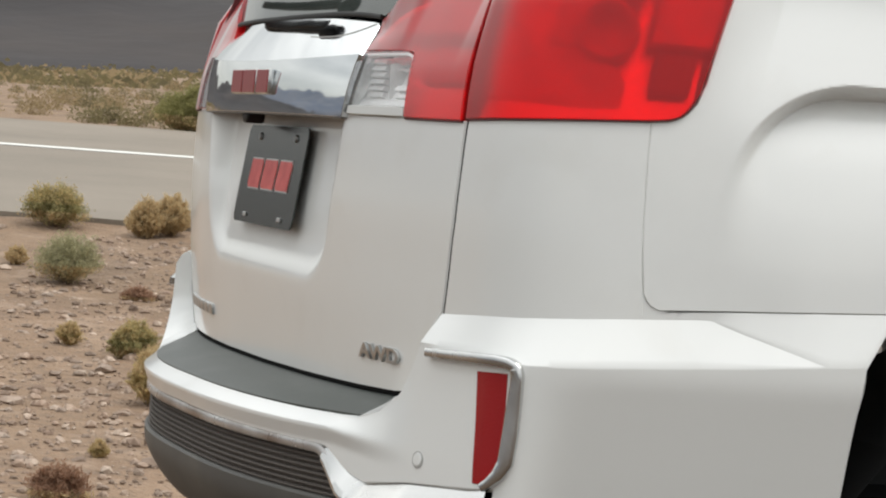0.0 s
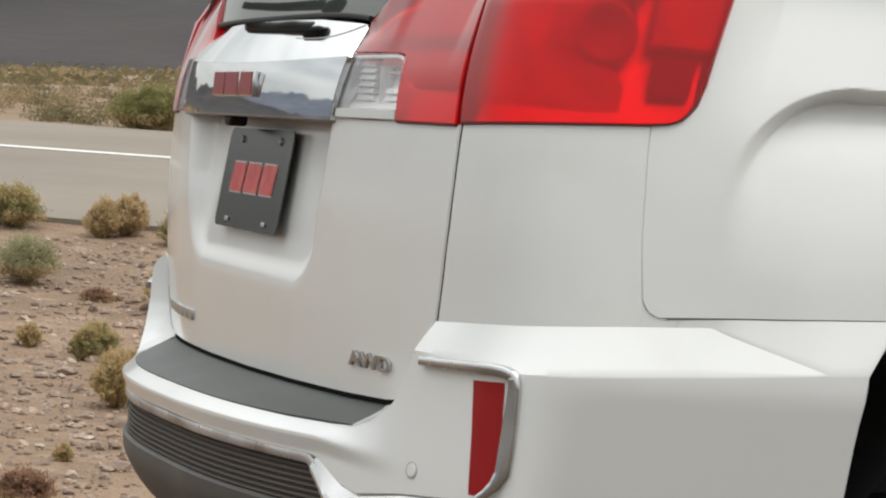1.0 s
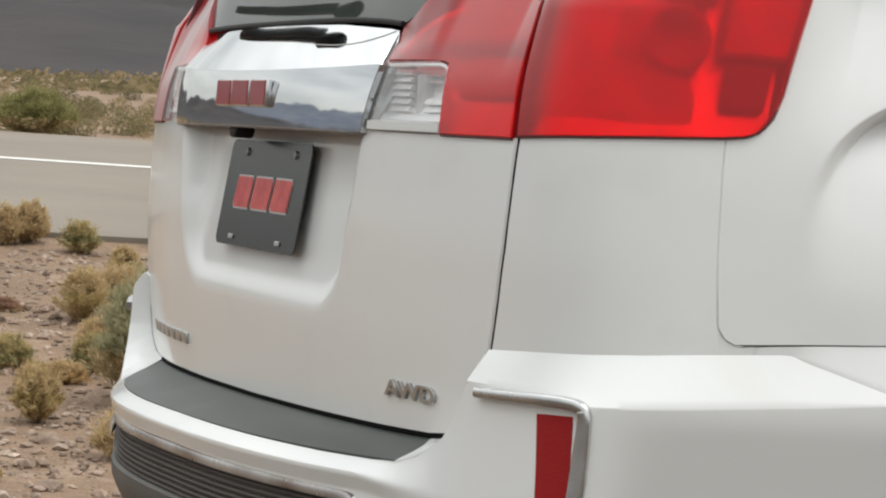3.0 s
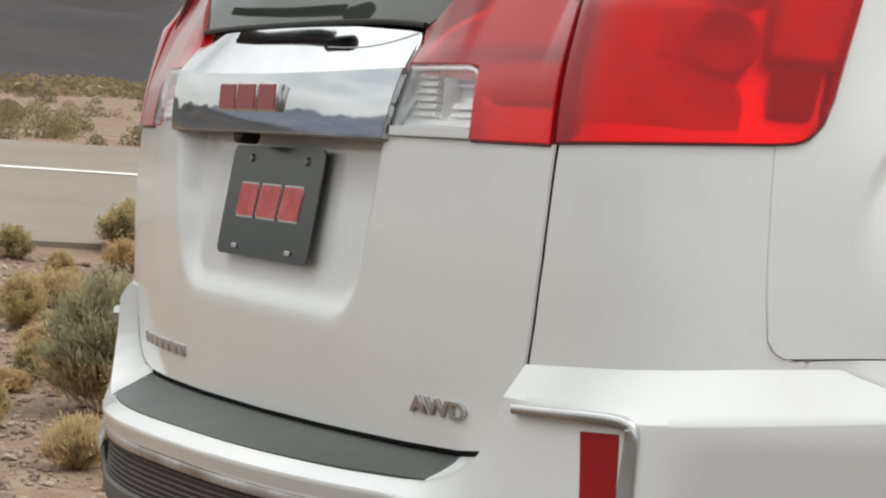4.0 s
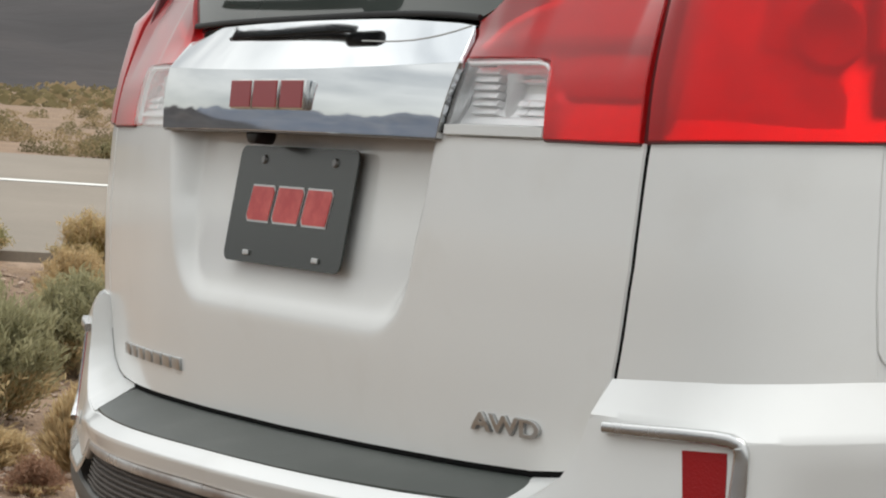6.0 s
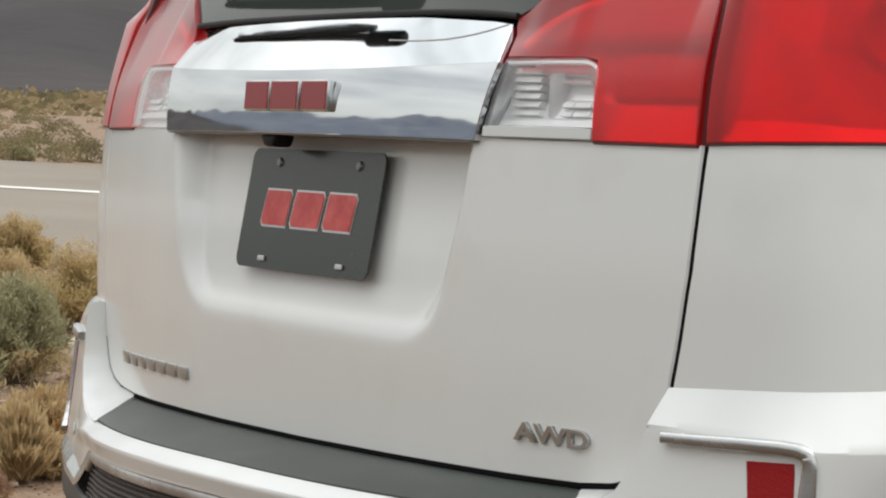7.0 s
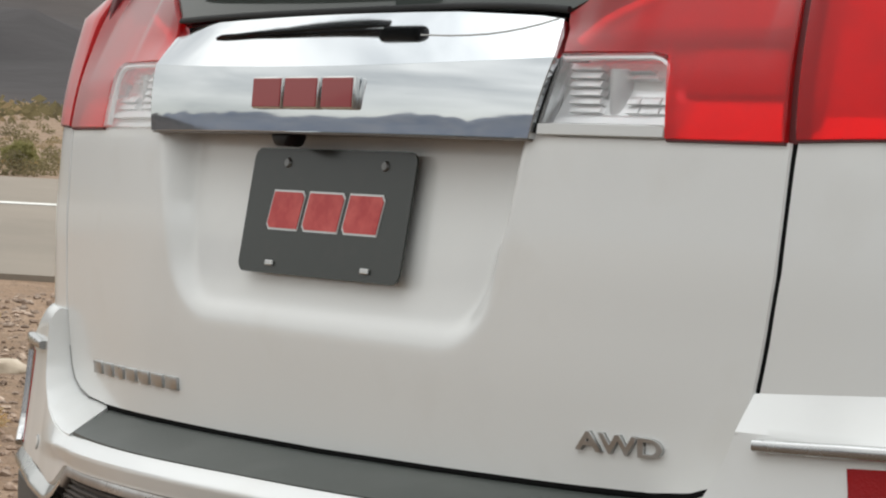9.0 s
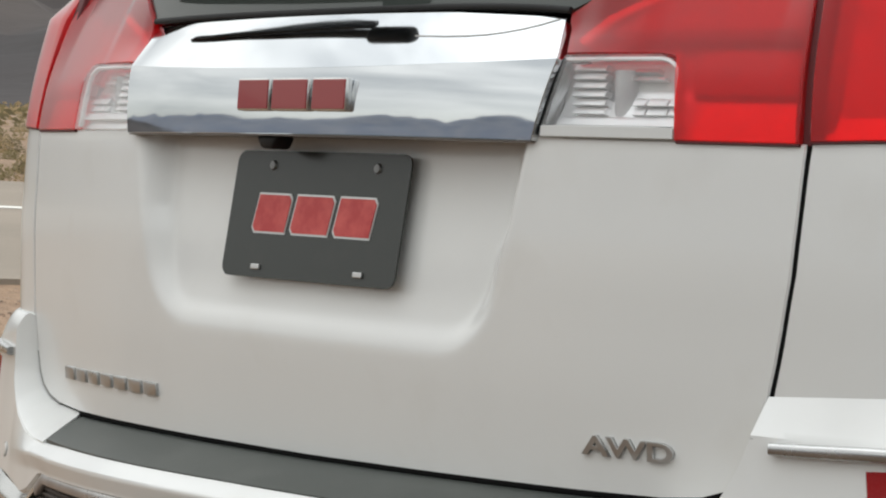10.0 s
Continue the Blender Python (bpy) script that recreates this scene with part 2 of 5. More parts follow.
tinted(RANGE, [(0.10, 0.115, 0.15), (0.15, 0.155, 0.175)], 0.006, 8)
TWIG = material("dry_twig", (0.20, 0.155, 0.11), 0.9)


def leafy(name, a, b):
    m = material(name, a, 0.8)
    nt = m.node_tree
    geo = nt.nodes.new("ShaderNodeNewGeometry")
    mix = nt.nodes.new("ShaderNodeMix")
    mix.data_type = "RGBA"
    mix.inputs["A"].default_value, mix.inputs["B"].default_value = (*a, 1), (*b, 1)
    nt.links.new(geo.outputs["Random Per Island"], mix.inputs["Factor"])
    nt.links.new(mix.outputs["Result"], nt.nodes["Principled BSDF"].inputs["Base Color"])
    thin = nt.nodes.new("ShaderNodeBsdfTranslucent")
    nt.links.new(mix.outputs["Result"], thin.inputs["Color"])
    both = nt.nodes.new("ShaderNodeMixShader")
    both.inputs["Fac"].default_value = 0.58
    nt.links.new(nt.nodes["Principled BSDF"].outputs["BSDF"], both.inputs[1])
    nt.links.new(thin.outputs["BSDF"], both.inputs[2])
    nt.links.new(both.outputs["Shader"], nt.nodes["Material Output"].inputs["Surface"])
    return m


SAGE = leafy("sage_leaf", (0.277, 0.267, 0.151), (0.454, 0.420, 0.252))
GREEN = leafy("creosote_leaf", (0.239, 0.222, 0.096), (0.419, 0.373, 0.182))
YELLOW = leafy("rabbitbrush_leaf", (0.376, 0.297, 0.135), (0.587, 0.457, 0.220))
STRAW = leafy("dry_grass", (0.450, 0.332, 0.177), (0.635, 0.489, 0.280))
OCHRE = leafy("ochre_dry_grass", (0.437, 0.283, 0.125), (0.595, 0.408, 0.202))
FAR_OLIVE = leafy("far_scrub_leaf", (0.176, 0.149, 0.075), (0.258, 0.217, 0.112))
FAR_DARK = leafy("far_dark_scrub_leaf", (0.132, 0.113, 0.062), (0.205, 0.174, 0.094))
FAR_TAN = leafy("far_dry_scrub_leaf", (0.28, 0.21, 0.115), (0.40, 0.31, 0.18))
ROAD_GREEN = leafy("roadside_bush_leaf", (0.205, 0.195, 0.070), (0.345, 0.320, 0.135))
RUSSET = leafy("dry_russet_leaf", (0.260, 0.149, 0.095), (0.389, 0.236, 0.151))


# ---- mesh helpers ----
def mesh_ob(name, verts, faces, mat, parent=None, label="", smooth=None):
    me = bpy.data.meshes.new(name)
    me.from_pydata([tuple(v) for v in verts], [], faces)
    me.materials.append(mat)
    if smooth:
        me.shade_smooth()
        me.set_sharp_from_angle(angle=radians(smooth))
    ob = new(name, me)
    if parent:
        ob.parent = parent
    if label:
        tagged(ob, label)
    return ob


def part(name, bm, mat, parent=None, label="", smooth=None):
    """Links a bmesh as one mesh object under a thing or a part."""
    me = bpy.data.meshes.new(name)
    bmesh.ops.recalc_face_normals(bm, faces=bm.faces)
    bm.to_mesh(me)
    bm.free()
    me.materials.append(mat)
    if smooth:
        me.shade_smooth()
        me.set_sharp_from_angle(angle=radians(smooth))
    ob = new(name, me)
    if parent:
        ob.parent = parent
    if label:
        tagged(ob, label)
    return ob


def box(bm, m, bevel=0.0, segments=2):
    """A unit cube under the matrix m, with its edges rounded by bevel metres."""
    made = bmesh.ops.create_cube(bm, size=1.0)["verts"]
    loc, rot, size = m.decompose()
    for v in made:
        v.co = Vector((v.co.x * size.x, v.co.y * size.y, v.co.z * size.z))
    if bevel:
        edges = list({e for v in made for e in v.link_edges})
        got = bmesh.ops.bevel(bm, geom=edges, offset=bevel, segments=segments, affect="EDGES", profile=0.5)
        made = list(set(made) & set(bm.verts)) + [v for v in got["verts"]]
        made = list({v for v in made if v.is_valid})
    rigid = Matrix.Translation(loc) @ rot.to_matrix().to_4x4()
    bmesh.ops.transform(bm, matrix=rigid, verts=made)
    return made


def sized(m, x, y, z):
    return m @ Matrix.Diagonal((x, y, z, 1))


# ---- the car's skin: a plan line carried up a profile ----
BODY = [(0, 0), (.1, .0005), (.2, .002), (.3, .0065), (.41, .016), (.52, .034), (.60, .050), (.66, .064), (.71, .080), (.748, .108), (.775, .158),
        (.793, .225), (.811, .31), (.835, .42), (.862, .62), (.885, .95), (.90, 1.6), (.905, 2.9), (.89, 3.6), (.85, 4.1), (.72, 4.4), (.4, 4.52), (0, 4.56)]
BUMP = [(0, -.105), (.1, -.104), (.2, -.098), (.3, -.084), (.4, -.061), (.475, -.037), (.56, -.012), (.64, .012), (.70, .032), (.75, .050), (.785, .072),
        (.803, .104), (.815, .15), (.84, .28), (.868, .45), (.89, .65), (.90, .95), (.91, 1.6), (.915, 3.2)]


def plan_table(points):
    p = np.array(points, float)
    q, n = [], len(p)
    for i in range(n - 1):
        p0 = p[i - 1] if i else np.array([-p[1][0], p[1][1]])
        p1, p2 = p[i], p[i + 1]
        p3 = p[i + 2] if i + 2 < n else 2 * p2 - p1
        d = np.linalg.norm(p2 - p1)
        m1 = (p2 - p0) / (d + np.linalg.norm(p1 - p0)) * d
        m2 = (p3 - p1) / (np.linalg.norm(p3 - p2) + d) * d
        for u in np.arange(12) / 12:
            q.append((2 * u**3 - 3 * u * u + 1) * p1 + (u**3 - 2 * u * u + u) * m1 + (-2 * u**3 + 3 * u * u) * p2 + (u**3 - u * u) * m2)
    q.append(p[-1])
    q = np.array(q)
    return np.r_[0, np.cumsum(np.hypot(*np.diff(q, axis=0).T))], q


BODY_PLAN, BUMP_PLAN = plan_table(BODY), plan_table(BUMP)


def soft_interp(z, pairs):
    """Piecewise line with its corners eased over 3 cm."""
    zz, vv = zip(*pairs)
    return float(np.mean(np.interp(z + np.array([-.024, -.012, 0, .012, .024]), zz, vv)))


BODY_Y = [(.3, 0), (.70, -.005), (.77, -.0128), (.84, -.0215), (.95, -.029), (1.07, -.027), (1.13, -.018), (1.2, .0), (1.35, .045), (1.62, .2)]
BODY_X = [(.4, 1.02), (.84, 1.012), (.95, 1.006), (1.07, 1.0), (1.2, .99), (1.35, .97), (1.62, .86)]
BUMP_Y = [(.3, .10), (.40, .06), (.48, .01), (.53, -.006), (.60, -.012), (.66, -.011), (.74, -.004), (.80, 0), (.90, 0)]


def body(s, z):
    a = abs(s)
    x, y = np.interp(a, BODY_PLAN[0], BODY_PLAN[1][:, 0]), np.interp(a, BODY_PLAN[0], BODY_PLAN[1][:, 1])
    return Vector((math.copysign(1, s) * x * soft_interp(z, BODY_X), y + soft_interp(z, BODY_Y) * (1 if y < 2 else 1 - (y - 2) / 2), z))


def bumper(s, z):
    a = abs(s)
    x, y = np.interp(a, BUMP_PLAN[0], BUMP_PLAN[1][:, 0]), np.interp(a, BUMP_PLAN[0], BUMP_PLAN[1][:, 1])
    w = max(0.0, min(1.0, (a - .80) / .10))
    x -= .22 * max(0.0, .795 - z) * w * w * (3 - 2 * w)
    return Vector((math.copysign(1, s) * x, y + soft_interp(z, BUMP_Y), z + sag(math.copysign(1, s) * x)))


def sag(x):
    """The bumper cover hangs 15 mm lower at its far end."""
    return -.0075 * (1 - max(-1.0, min(1.0, x / .5)))


def skin(fn, s, z, off=0.0):
    """The point at (s, z), off metres outside the skin."""
    p = fn(s, z)
    if not off:
        return p
    return p + skin_normal(fn, s, z) * off


def skin_normal(fn, s, z):
    h = 0.004
    n = (fn(s + h, z) - fn(s - h, z)).cross(fn(s, z + h) - fn(s, z - h)).normalized()
    return n if n.dot(fn(s, z) - Vector((0, 1.8, z))) > 0 else -n


def resampled(line, n):
    p = np.array(line, float)
    d = np.r_[0, np.cumsum(np.hypot(*np.diff(p, axis=0).T))]
    u = np.linspace(0, d[-1], n + 1)
    return np.stack([np.interp(u, d, p[:, 0]), np.interp(u, d, p[:, 1])], 1)


def panel_mesh(fn, bottom, top, left, right, ns, nz, off=0.0, depth=0.012, sgn=1, lip=0.0015):
    """A sheet on the skin between four (s, z) lines, with its edge turned inwards. off: metres proud, or a function of (s, z)."""
    b, t, l, r = resampled(bottom, ns), resampled(top, ns), resampled(left, nz), resampled(right, nz)
    u, v = np.linspace(0, 1, ns + 1)[:, None, None], np.linspace(0, 1, nz + 1)[None, :, None]
    grid = (1 - v) * b[:, None] + v * t[:, None] + (1 - u) * l[None] + u * r[None]
    grid = grid - ((1 - u) * (1 - v) * b[0] + u * (1 - v) * b[-1] + (1 - u) * v * t[0] + u * v * t[-1])
    verts, normals = [], []
    for i in range(ns + 1):
        for j in range(nz + 1):
            s, z = float(grid[i, j, 0]) * sgn, float(grid[i, j, 1])
            n = skin_normal(fn, s, z)
            o = off(s, z) if callable(off) else off
            verts.append(fn(s, z) + n * o)
            normals.append(n)
    at = lambda i, j: i * (nz + 1) + j
    faces = [(at(i, j), at(i + 1, j), at(i + 1, j + 1), at(i, j + 1)) for i in range(ns) for j in range(nz)]
    ring = [(i, 0) for i in range(ns)] + [(ns, j) for j in range(nz)] + [(i, nz) for i in range(ns, 0, -1)] + [(0, j) for j in range(nz, 0, -1)]
    base = len(verts)
    for i, j in ring:
        k = at(i, j)
        inner = at(min(max(i, 1), ns - 1), min(max(j, 1), nz - 1))
        out = (verts[k] - verts[inner]).normalized()
        verts.append(verts[k] - normals[k] * lip + out * lip * 0.8)
        verts.append(verts[k] - normals[k] * depth + out * lip * 0.8)
    m = len(ring)
    for k in range(m):
        a, c = at(*ring[k]), at(*ring[(k + 1) % m])
        p, q = base + 2 * k, base + 2 * ((k + 1) % m)
        faces += [(a, p, q, c), (p, p + 1, q + 1, q)]
    if sgn < 0:
        faces = [f[::-1] for f in faces]
    return verts, faces


def panel(name, fn, bottom, top, left, right, ns, nz, mat, parent, off=0.0, depth=0.012, sgn=1, label="", smooth=35, lip=0.0015):
    v, f = panel_mesh(fn, bottom, top, left, right, ns, nz, off, depth, sgn, lip)
    return mesh_ob(name, v, f, mat, parent, label, smooth)


def ruled_mesh(a, b, n, rows, depth=0.01, bulge=0.0):
    """A sheet between two 3D polylines with n columns; bulge lifts its middle upwards."""
    def along(line):
        p = np.array([tuple(x) for x in line])
        d = np.r_[0, np.cumsum(np.linalg.norm(np.diff(p, axis=0), axis=1))]
        u = np.linspace(0, d[-1], n + 1)
        return np.stack([np.interp(u, d, p[:, k]) for k in range(3)], 1)
    pa, pb = along(a), along(b)
    verts = []
    for i in range(n + 1):
        for j in range(rows + 1):
            w = j / rows
            verts.append(Vector(pa[i] * (1 - w) + pb[i] * w) + Vector((0, 0, bulge * 4 * w * (1 - w))))
    at = lambda i, j: i * (rows + 1) + j
    faces = [(at(i, j), at(i + 1, j), at(i + 1, j + 1), at(i, j + 1)) for i in range(n) for j in range(rows)]
    count = len(verts)
    low = [v - Vector((0, 0, depth)) for v in verts]
    verts += low
    faces += [tuple(count + k for k in f[::-1]) for f in faces]
    for i in range(n):
        faces += [(at(i + 1, 0), at(i, 0), count + at(i, 0), count + at(i + 1, 0)), (at(i, rows), at(i + 1, rows), count + at(i + 1, rows), count + at(i, rows))]
    for j in range(rows):
        faces += [(at(0, j), at(0, j + 1), count + at(0, j + 1), count + at(0, j)), (at(n, j + 1), at(n, j), count + at(n, j), count + at(n, j + 1))]
    return verts, faces


def tube_mesh(path, normals, width, height, sides=8):
    """A bar of rounded section swept along 3D points; width lies across, height along the normals."""
    verts, faces = [], []
    n = len(path)
    for i, p in enumerate(path):
        ahead = (path[min(i + 1, n - 1)] - path[max(i - 1, 0)]).normalized()
        up = normals[i]
        side = ahead.cross(up).normalized()
        w = width[i] if isinstance(width, (list, tuple)) else width
        for k in range(sides):
            a = 2 * math.pi * (k + 0.5) / sides
            cx, cy = math.cos(a), math.sin(a)
            cx, cy = math.copysign(abs(cx) ** 0.5, cx), math.copysign(abs(cy) ** 0.5, cy)
            verts.append(p + side * cx * w / 2 + up * cy * height / 2)
    for i in range(n - 1):
        for k in range(sides):
            a, b = i * sides + k, i * sides + (k + 1) % sides
            faces.append((a, b, b + sides, a + sides))
    faces += [tuple(range(sides))[::-1], tuple(range((n - 1) * sides, n * sides))]
    return verts, faces


# ---- ground, road, mountains ----
ROAD_N = Vector((-0.94, 0.342, 0))
ROAD_ALONG = Vector((0.342, 0.94, 0))
ROAD_FROM = Vector((2.75, -1.25, 0))
GRADE = [(5, 0.0), (9, .16), (12.7, .44), (13, .50), (25, .985), (26, .99), (5000, 116.0)]


def across_road(x, y):
    return (Vector((x, y, 0)) - ROAD_FROM).dot(ROAD_N)


def ground_z(x, y):
    q = across_road(x, y)
    z = float(np.interp(q, *zip(*GRADE)))
    rough = 0.0
    if q > 26:
        far = min(1.0, (q - 26) / 30)
        z += .03 * (x * ROAD_ALONG.x + y * ROAD_ALONG.y) * min(1.0, (q - 26) / 120) * (1.0 if q < 1500 else 1500 / q)
        rough = far * (0.35 * noise.noise((x * .05, y * .05, 0)) + min(q, 400) * .004 * noise.noise((x * .009, y * .009, 3)))
    elif 2.5 < q < 12.5:
        rough = 0.018 * noise.noise((x * .9, y * .9, 1)) + 0.012 * noise.noise((x * 3, y * 3, 2))
    return z + rough


def build_ground():
    radii = [0, .8, 1.6, 2.4] + list(np.arange(3.2, 14, .35)) + list(np.arange(14, 34, 1.0)) + list(34 * 1.13 ** np.arange(0, 41))
    turns = 288
    verts, faces = [], []
    for r in radii:
        for k in range(turns):
            a = 2 * math.pi * k / turns
            x, y = r * math.cos(a), r * math.sin(a)
            q = across_road(x, y)
            z = ground_z(x, y) - (0.10 if 13.2 < q < 24.8 else 0.0)
            verts.append((x, y, z))
    for i in range(len(radii) - 1):
        for k in range(turns):
            a, b = i * turns + k, i * turns + (k + 1) % turns
            faces.append((a, a + turns, b + turns, b) if i else (a, a + turns, b + turns))
    ob = mesh_ob("ground", verts, faces, SAND, smooth=60)
    return tagged(ob, "sandy reddish desert ground with gravel", "ground", kind="structure")


def strip_along_road(name, q0, q1, lift, thick, mat, wobble=0.0, near=-60, far=120, step=0.75):
    verts, faces = [], []
    count = int((far - near) / step)
    for i in range(count + 1):
        u = near + i * step
        wob = [wobble * noise.noise((u * .9, q, 0)) for q in (q0, q1)]
        for q in (q0 + wob[0], q1 + wob[1]):
            p = ROAD_FROM + ROAD_N * q + ROAD_ALONG * u
            z = float(np.interp(q, *zip(*GRADE))) + lift
            verts += [(p.x, p.y, z), (p.x, p.y, z - thick)]
    for i in range(count):
        a, b = 4 * i, 4 * i + 4
        faces += [(a, a + 2, b + 2, b), (a + 1, b + 1, b + 3, a + 3), (a, b, b + 1, a + 1), (a + 2, a + 3, b + 3, b + 2)]
    return mesh_ob(name, verts, faces, mat)


def build_road():
    road = strip_along_road("road", 13.0, 25.0, 0.02, 0.25, ASPHALT, 0.12)
    tagged(road, "worn grey-brown asphalt road with crumbling edge", "road", kind="structure")
    line = strip_along_road("road_marking", 19.78, 20.05, 0.026, 0.004, LINE, 0.006)
    tagged(line, "solid white painted road line", "road marking", kind="structure")
    return road


def build_mountains():
    """Foothills that rise behind the plain and far ranges all round."""
    def ring(name, r0, r1, rows, height, mat, seed, label):
        verts, faces = [], []
        turns = 360
        for j in range(rows + 1):
            w = j / rows
            r = r0 + (r1 - r0) * w
            for k in range(turns):
                a = 2 * math.pi * k / turns
                d = Vector((math.cos(a), math.sin(a), 0))
                h = height(a) * w ** 1.25
                n = noise.fractal((d.x * 6 + seed, d.y * 6, w * 1.6), 0.9, 2.1, 6) * 0.5 + noise.fractal((d.x * 22 + seed, d.y * 22, w * 5), 0.8, 2.0, 5) * 0.22
                z0 = max(-4, ground_z(d.x * r0, d.y * r0)) - 6
                verts.append((d.x * r, d.y * r, z0 + h * (1 + n * min(1, w * 2.2))))
        for j in range(rows):
            for k in range(turns):
                a, b = j * turns + k, j * turns + (k + 1) % turns
                faces.append((a, b, b + turns, a + turns))
        ob = mesh_ob(name, verts, faces, mat, smooth=80)
        return tagged(ob, label, "mountain", kind="structure")

    def near_height(a):
        d = math.degrees(a) % 360
        return 25 + 200 * math.exp(-((d - 158) / 38) ** 2)

    def far_height(a):
        back = max(0.0, -math.sin(a)) ** 0.7
        return 250 + 190 * back + 85 * math.sin(a * 3 + 1.0) + 45 * math.sin(a * 7 + 2)

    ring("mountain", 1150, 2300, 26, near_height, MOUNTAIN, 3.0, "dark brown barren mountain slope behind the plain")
    ring("backdrop", 3300, 4300, 8, far_height, RANGE, 11.0, "distant mountain range with blue-grey haze in its colour")


def blob_mesh(rng, r, squash=0.7):
    """A small uneven stone of 20 faces."""
    t = (1 + 5 ** .5) / 2
    base = [(-1, t, 0), (1, t, 0), (-1, -t, 0), (1, -t, 0), (0, -1, t), (0, 1, t), (0, -1, -t), (0, 1, -t), (t, 0, -1), (t, 0, 1), (-t, 0, -1), (-t, 0, 1)]
    tri = [(0, 11, 5), (0, 5, 1), (0, 1, 7), (0, 7, 10), (0, 10, 11), (1, 5, 9), (5, 11, 4), (11, 10, 2), (10, 7, 6), (7, 1, 8), (3, 9, 4), (3, 4, 2), (3, 2, 6), (3, 6, 8), (3, 8, 9), (4, 9, 5), (2, 4, 11), (6, 2, 10), (8, 6, 7), (9, 8, 1)]
    sx, sy, sz = rng.uniform(.7, 1.3), rng.uniform(.7, 1.3), squash * rng.uniform(.6, 1.2)
    turn = rng.uniform(0, 6.28)
    c, s = math.cos(turn), math.sin(turn)
    out = []
    for x, y, z in base:
        k = r / 1.9 * rng.uniform(.75, 1.2)
        x, y, z = x * k * sx, y * k * sy, z * k * sz
        out.append((x * c - y * s, x * s + y * c, z))
    return out, tri


def scatter_stones(name, count, qs, us, sizes, mat, label, seed):
    rng = random.Random(seed)
    verts, faces = [], []
    for _ in range(count):
        q, u = rng.uniform(*qs), rng.uniform(*us)
        p = ROAD_FROM + ROAD_N * q + ROAD_ALONG * u
        if abs(p.x) < 1.1 and -.3 < p.y < 4.7:
            continue
        r = sizes[0] * (sizes[1] / sizes[0]) ** (rng.random() ** 2.6)
        v, f = blob_mesh(rng, r)
        z = ground_z(p.x, p.y)
        base = len(verts)
        verts += [(x + p.x, y + p.y, zz + z + r * .18) for x, y, zz in v]
        faces += [tuple(base + k for k in t) for t in f]
    ob = mesh_ob(name, verts, faces, mat)
    return tagged(ob, label, "stones", kind="stuff")


def shrub(name, x, y, width, height, leaf, label, category="shrub", seed=0, leaves=900, blade=0.012, spiky=0.0, heads=None, group="desert shrubs"):
    """A desert bush: twigs fanning from the base, a dense domed crown of small leaves, and dry heads on its tips."""
    rng = random.Random(seed)
    base = Vector((x, y, ground_z(x, y) - 0.01))
    root = tagged(new(name), label, category, group)
    root.location = base
    verts, faces, tips = [], [], []
    for k in range(90):
        a = rng.uniform(0, 6.283)
        lean = rng.random() ** .5
        reach = lean * width / 2 * rng.uniform(.85, 1.12)
        tip = Vector((math.cos(a) * reach, math.sin(a) * reach, height * math.sqrt(max(.06, 1 - .88 * lean ** 2.4)) * rng.uniform(.72, 1.0)))
        mid = Vector((tip.x * .45, tip.y * .45, tip.z * .5)) + Vector((rng.uniform(-.05, .05) * width, rng.uniform(-.05, .05) * width, 0))
        tips.append((mid, tip))
        if k % 2:
            continue
        r = 0.004 * (0.5 + height)
        for p, q, r0, r1 in ((Vector((0, 0, 0)), mid, r, r * .6), (mid, tip, r * .6, r * .2)):
            b = len(verts)
            side = (q - p).cross(Vector((0.3, 0.2, 1))).normalized()
            other = (q - p).cross(side).normalized()
            for c, rr in ((p, r0), (q, r1)):
                for j in range(3):
                    t = 2.094 * j
                    verts.append(c + side * math.cos(t) * rr + other * math.sin(t) * rr)
            faces += [(b + j, b + (j + 1) % 3, b + 3 + (j + 1) % 3, b + 3 + j) for j in range(3)]
    mesh_ob("stem", verts, faces, TWIG, root)
    made = {"crown": ([], [], leaf), "dry_top": ([], [], heads), "dry_base": ([], [], STRAW)}
    for k in range(leaves):
        mid, tip = rng.choice(tips)
        w = rng.random() ** .75
        spread = .045 * width
        c = mid.lerp(tip, -.35 + w * 1.42) + Vector((rng.gauss(0, spread), rng.gauss(0, spread), rng.gauss(0, spread * .8)))
        c.z = max(c.z, .008)
        size = blade * rng.uniform(.6, 1.5)
        d = (Vector((rng.gauss(0, 1), rng.gauss(0, 1), rng.gauss(.3, 1))).normalized() * (1 - spiky) + (tip - mid).normalized() * spiky).normalized()
        e = d.cross(Vector((rng.gauss(0, 1), rng.gauss(0, 1), rng.gauss(0, 1)))).normalized()
        long = size * (1 + 1.8 * spiky)
        layer = "dry_top" if w > .72 and c.z > height * .55 and rng.random() < .75 else "crown"
        if c.z < height * .38 and rng.random() < .65:
            layer = "dry_base"
        verts, faces, _m = made[layer]
        b = len(verts)
        verts += [c - d * long, c + e * size * .36, c + d * long, c - e * size * .36]
        faces.append((b, b + 1, b + 2, b + 3))
    for part_name, (verts, faces, mat) in made.items():
        mesh_ob(part_name, verts, faces, mat, root)
    return root


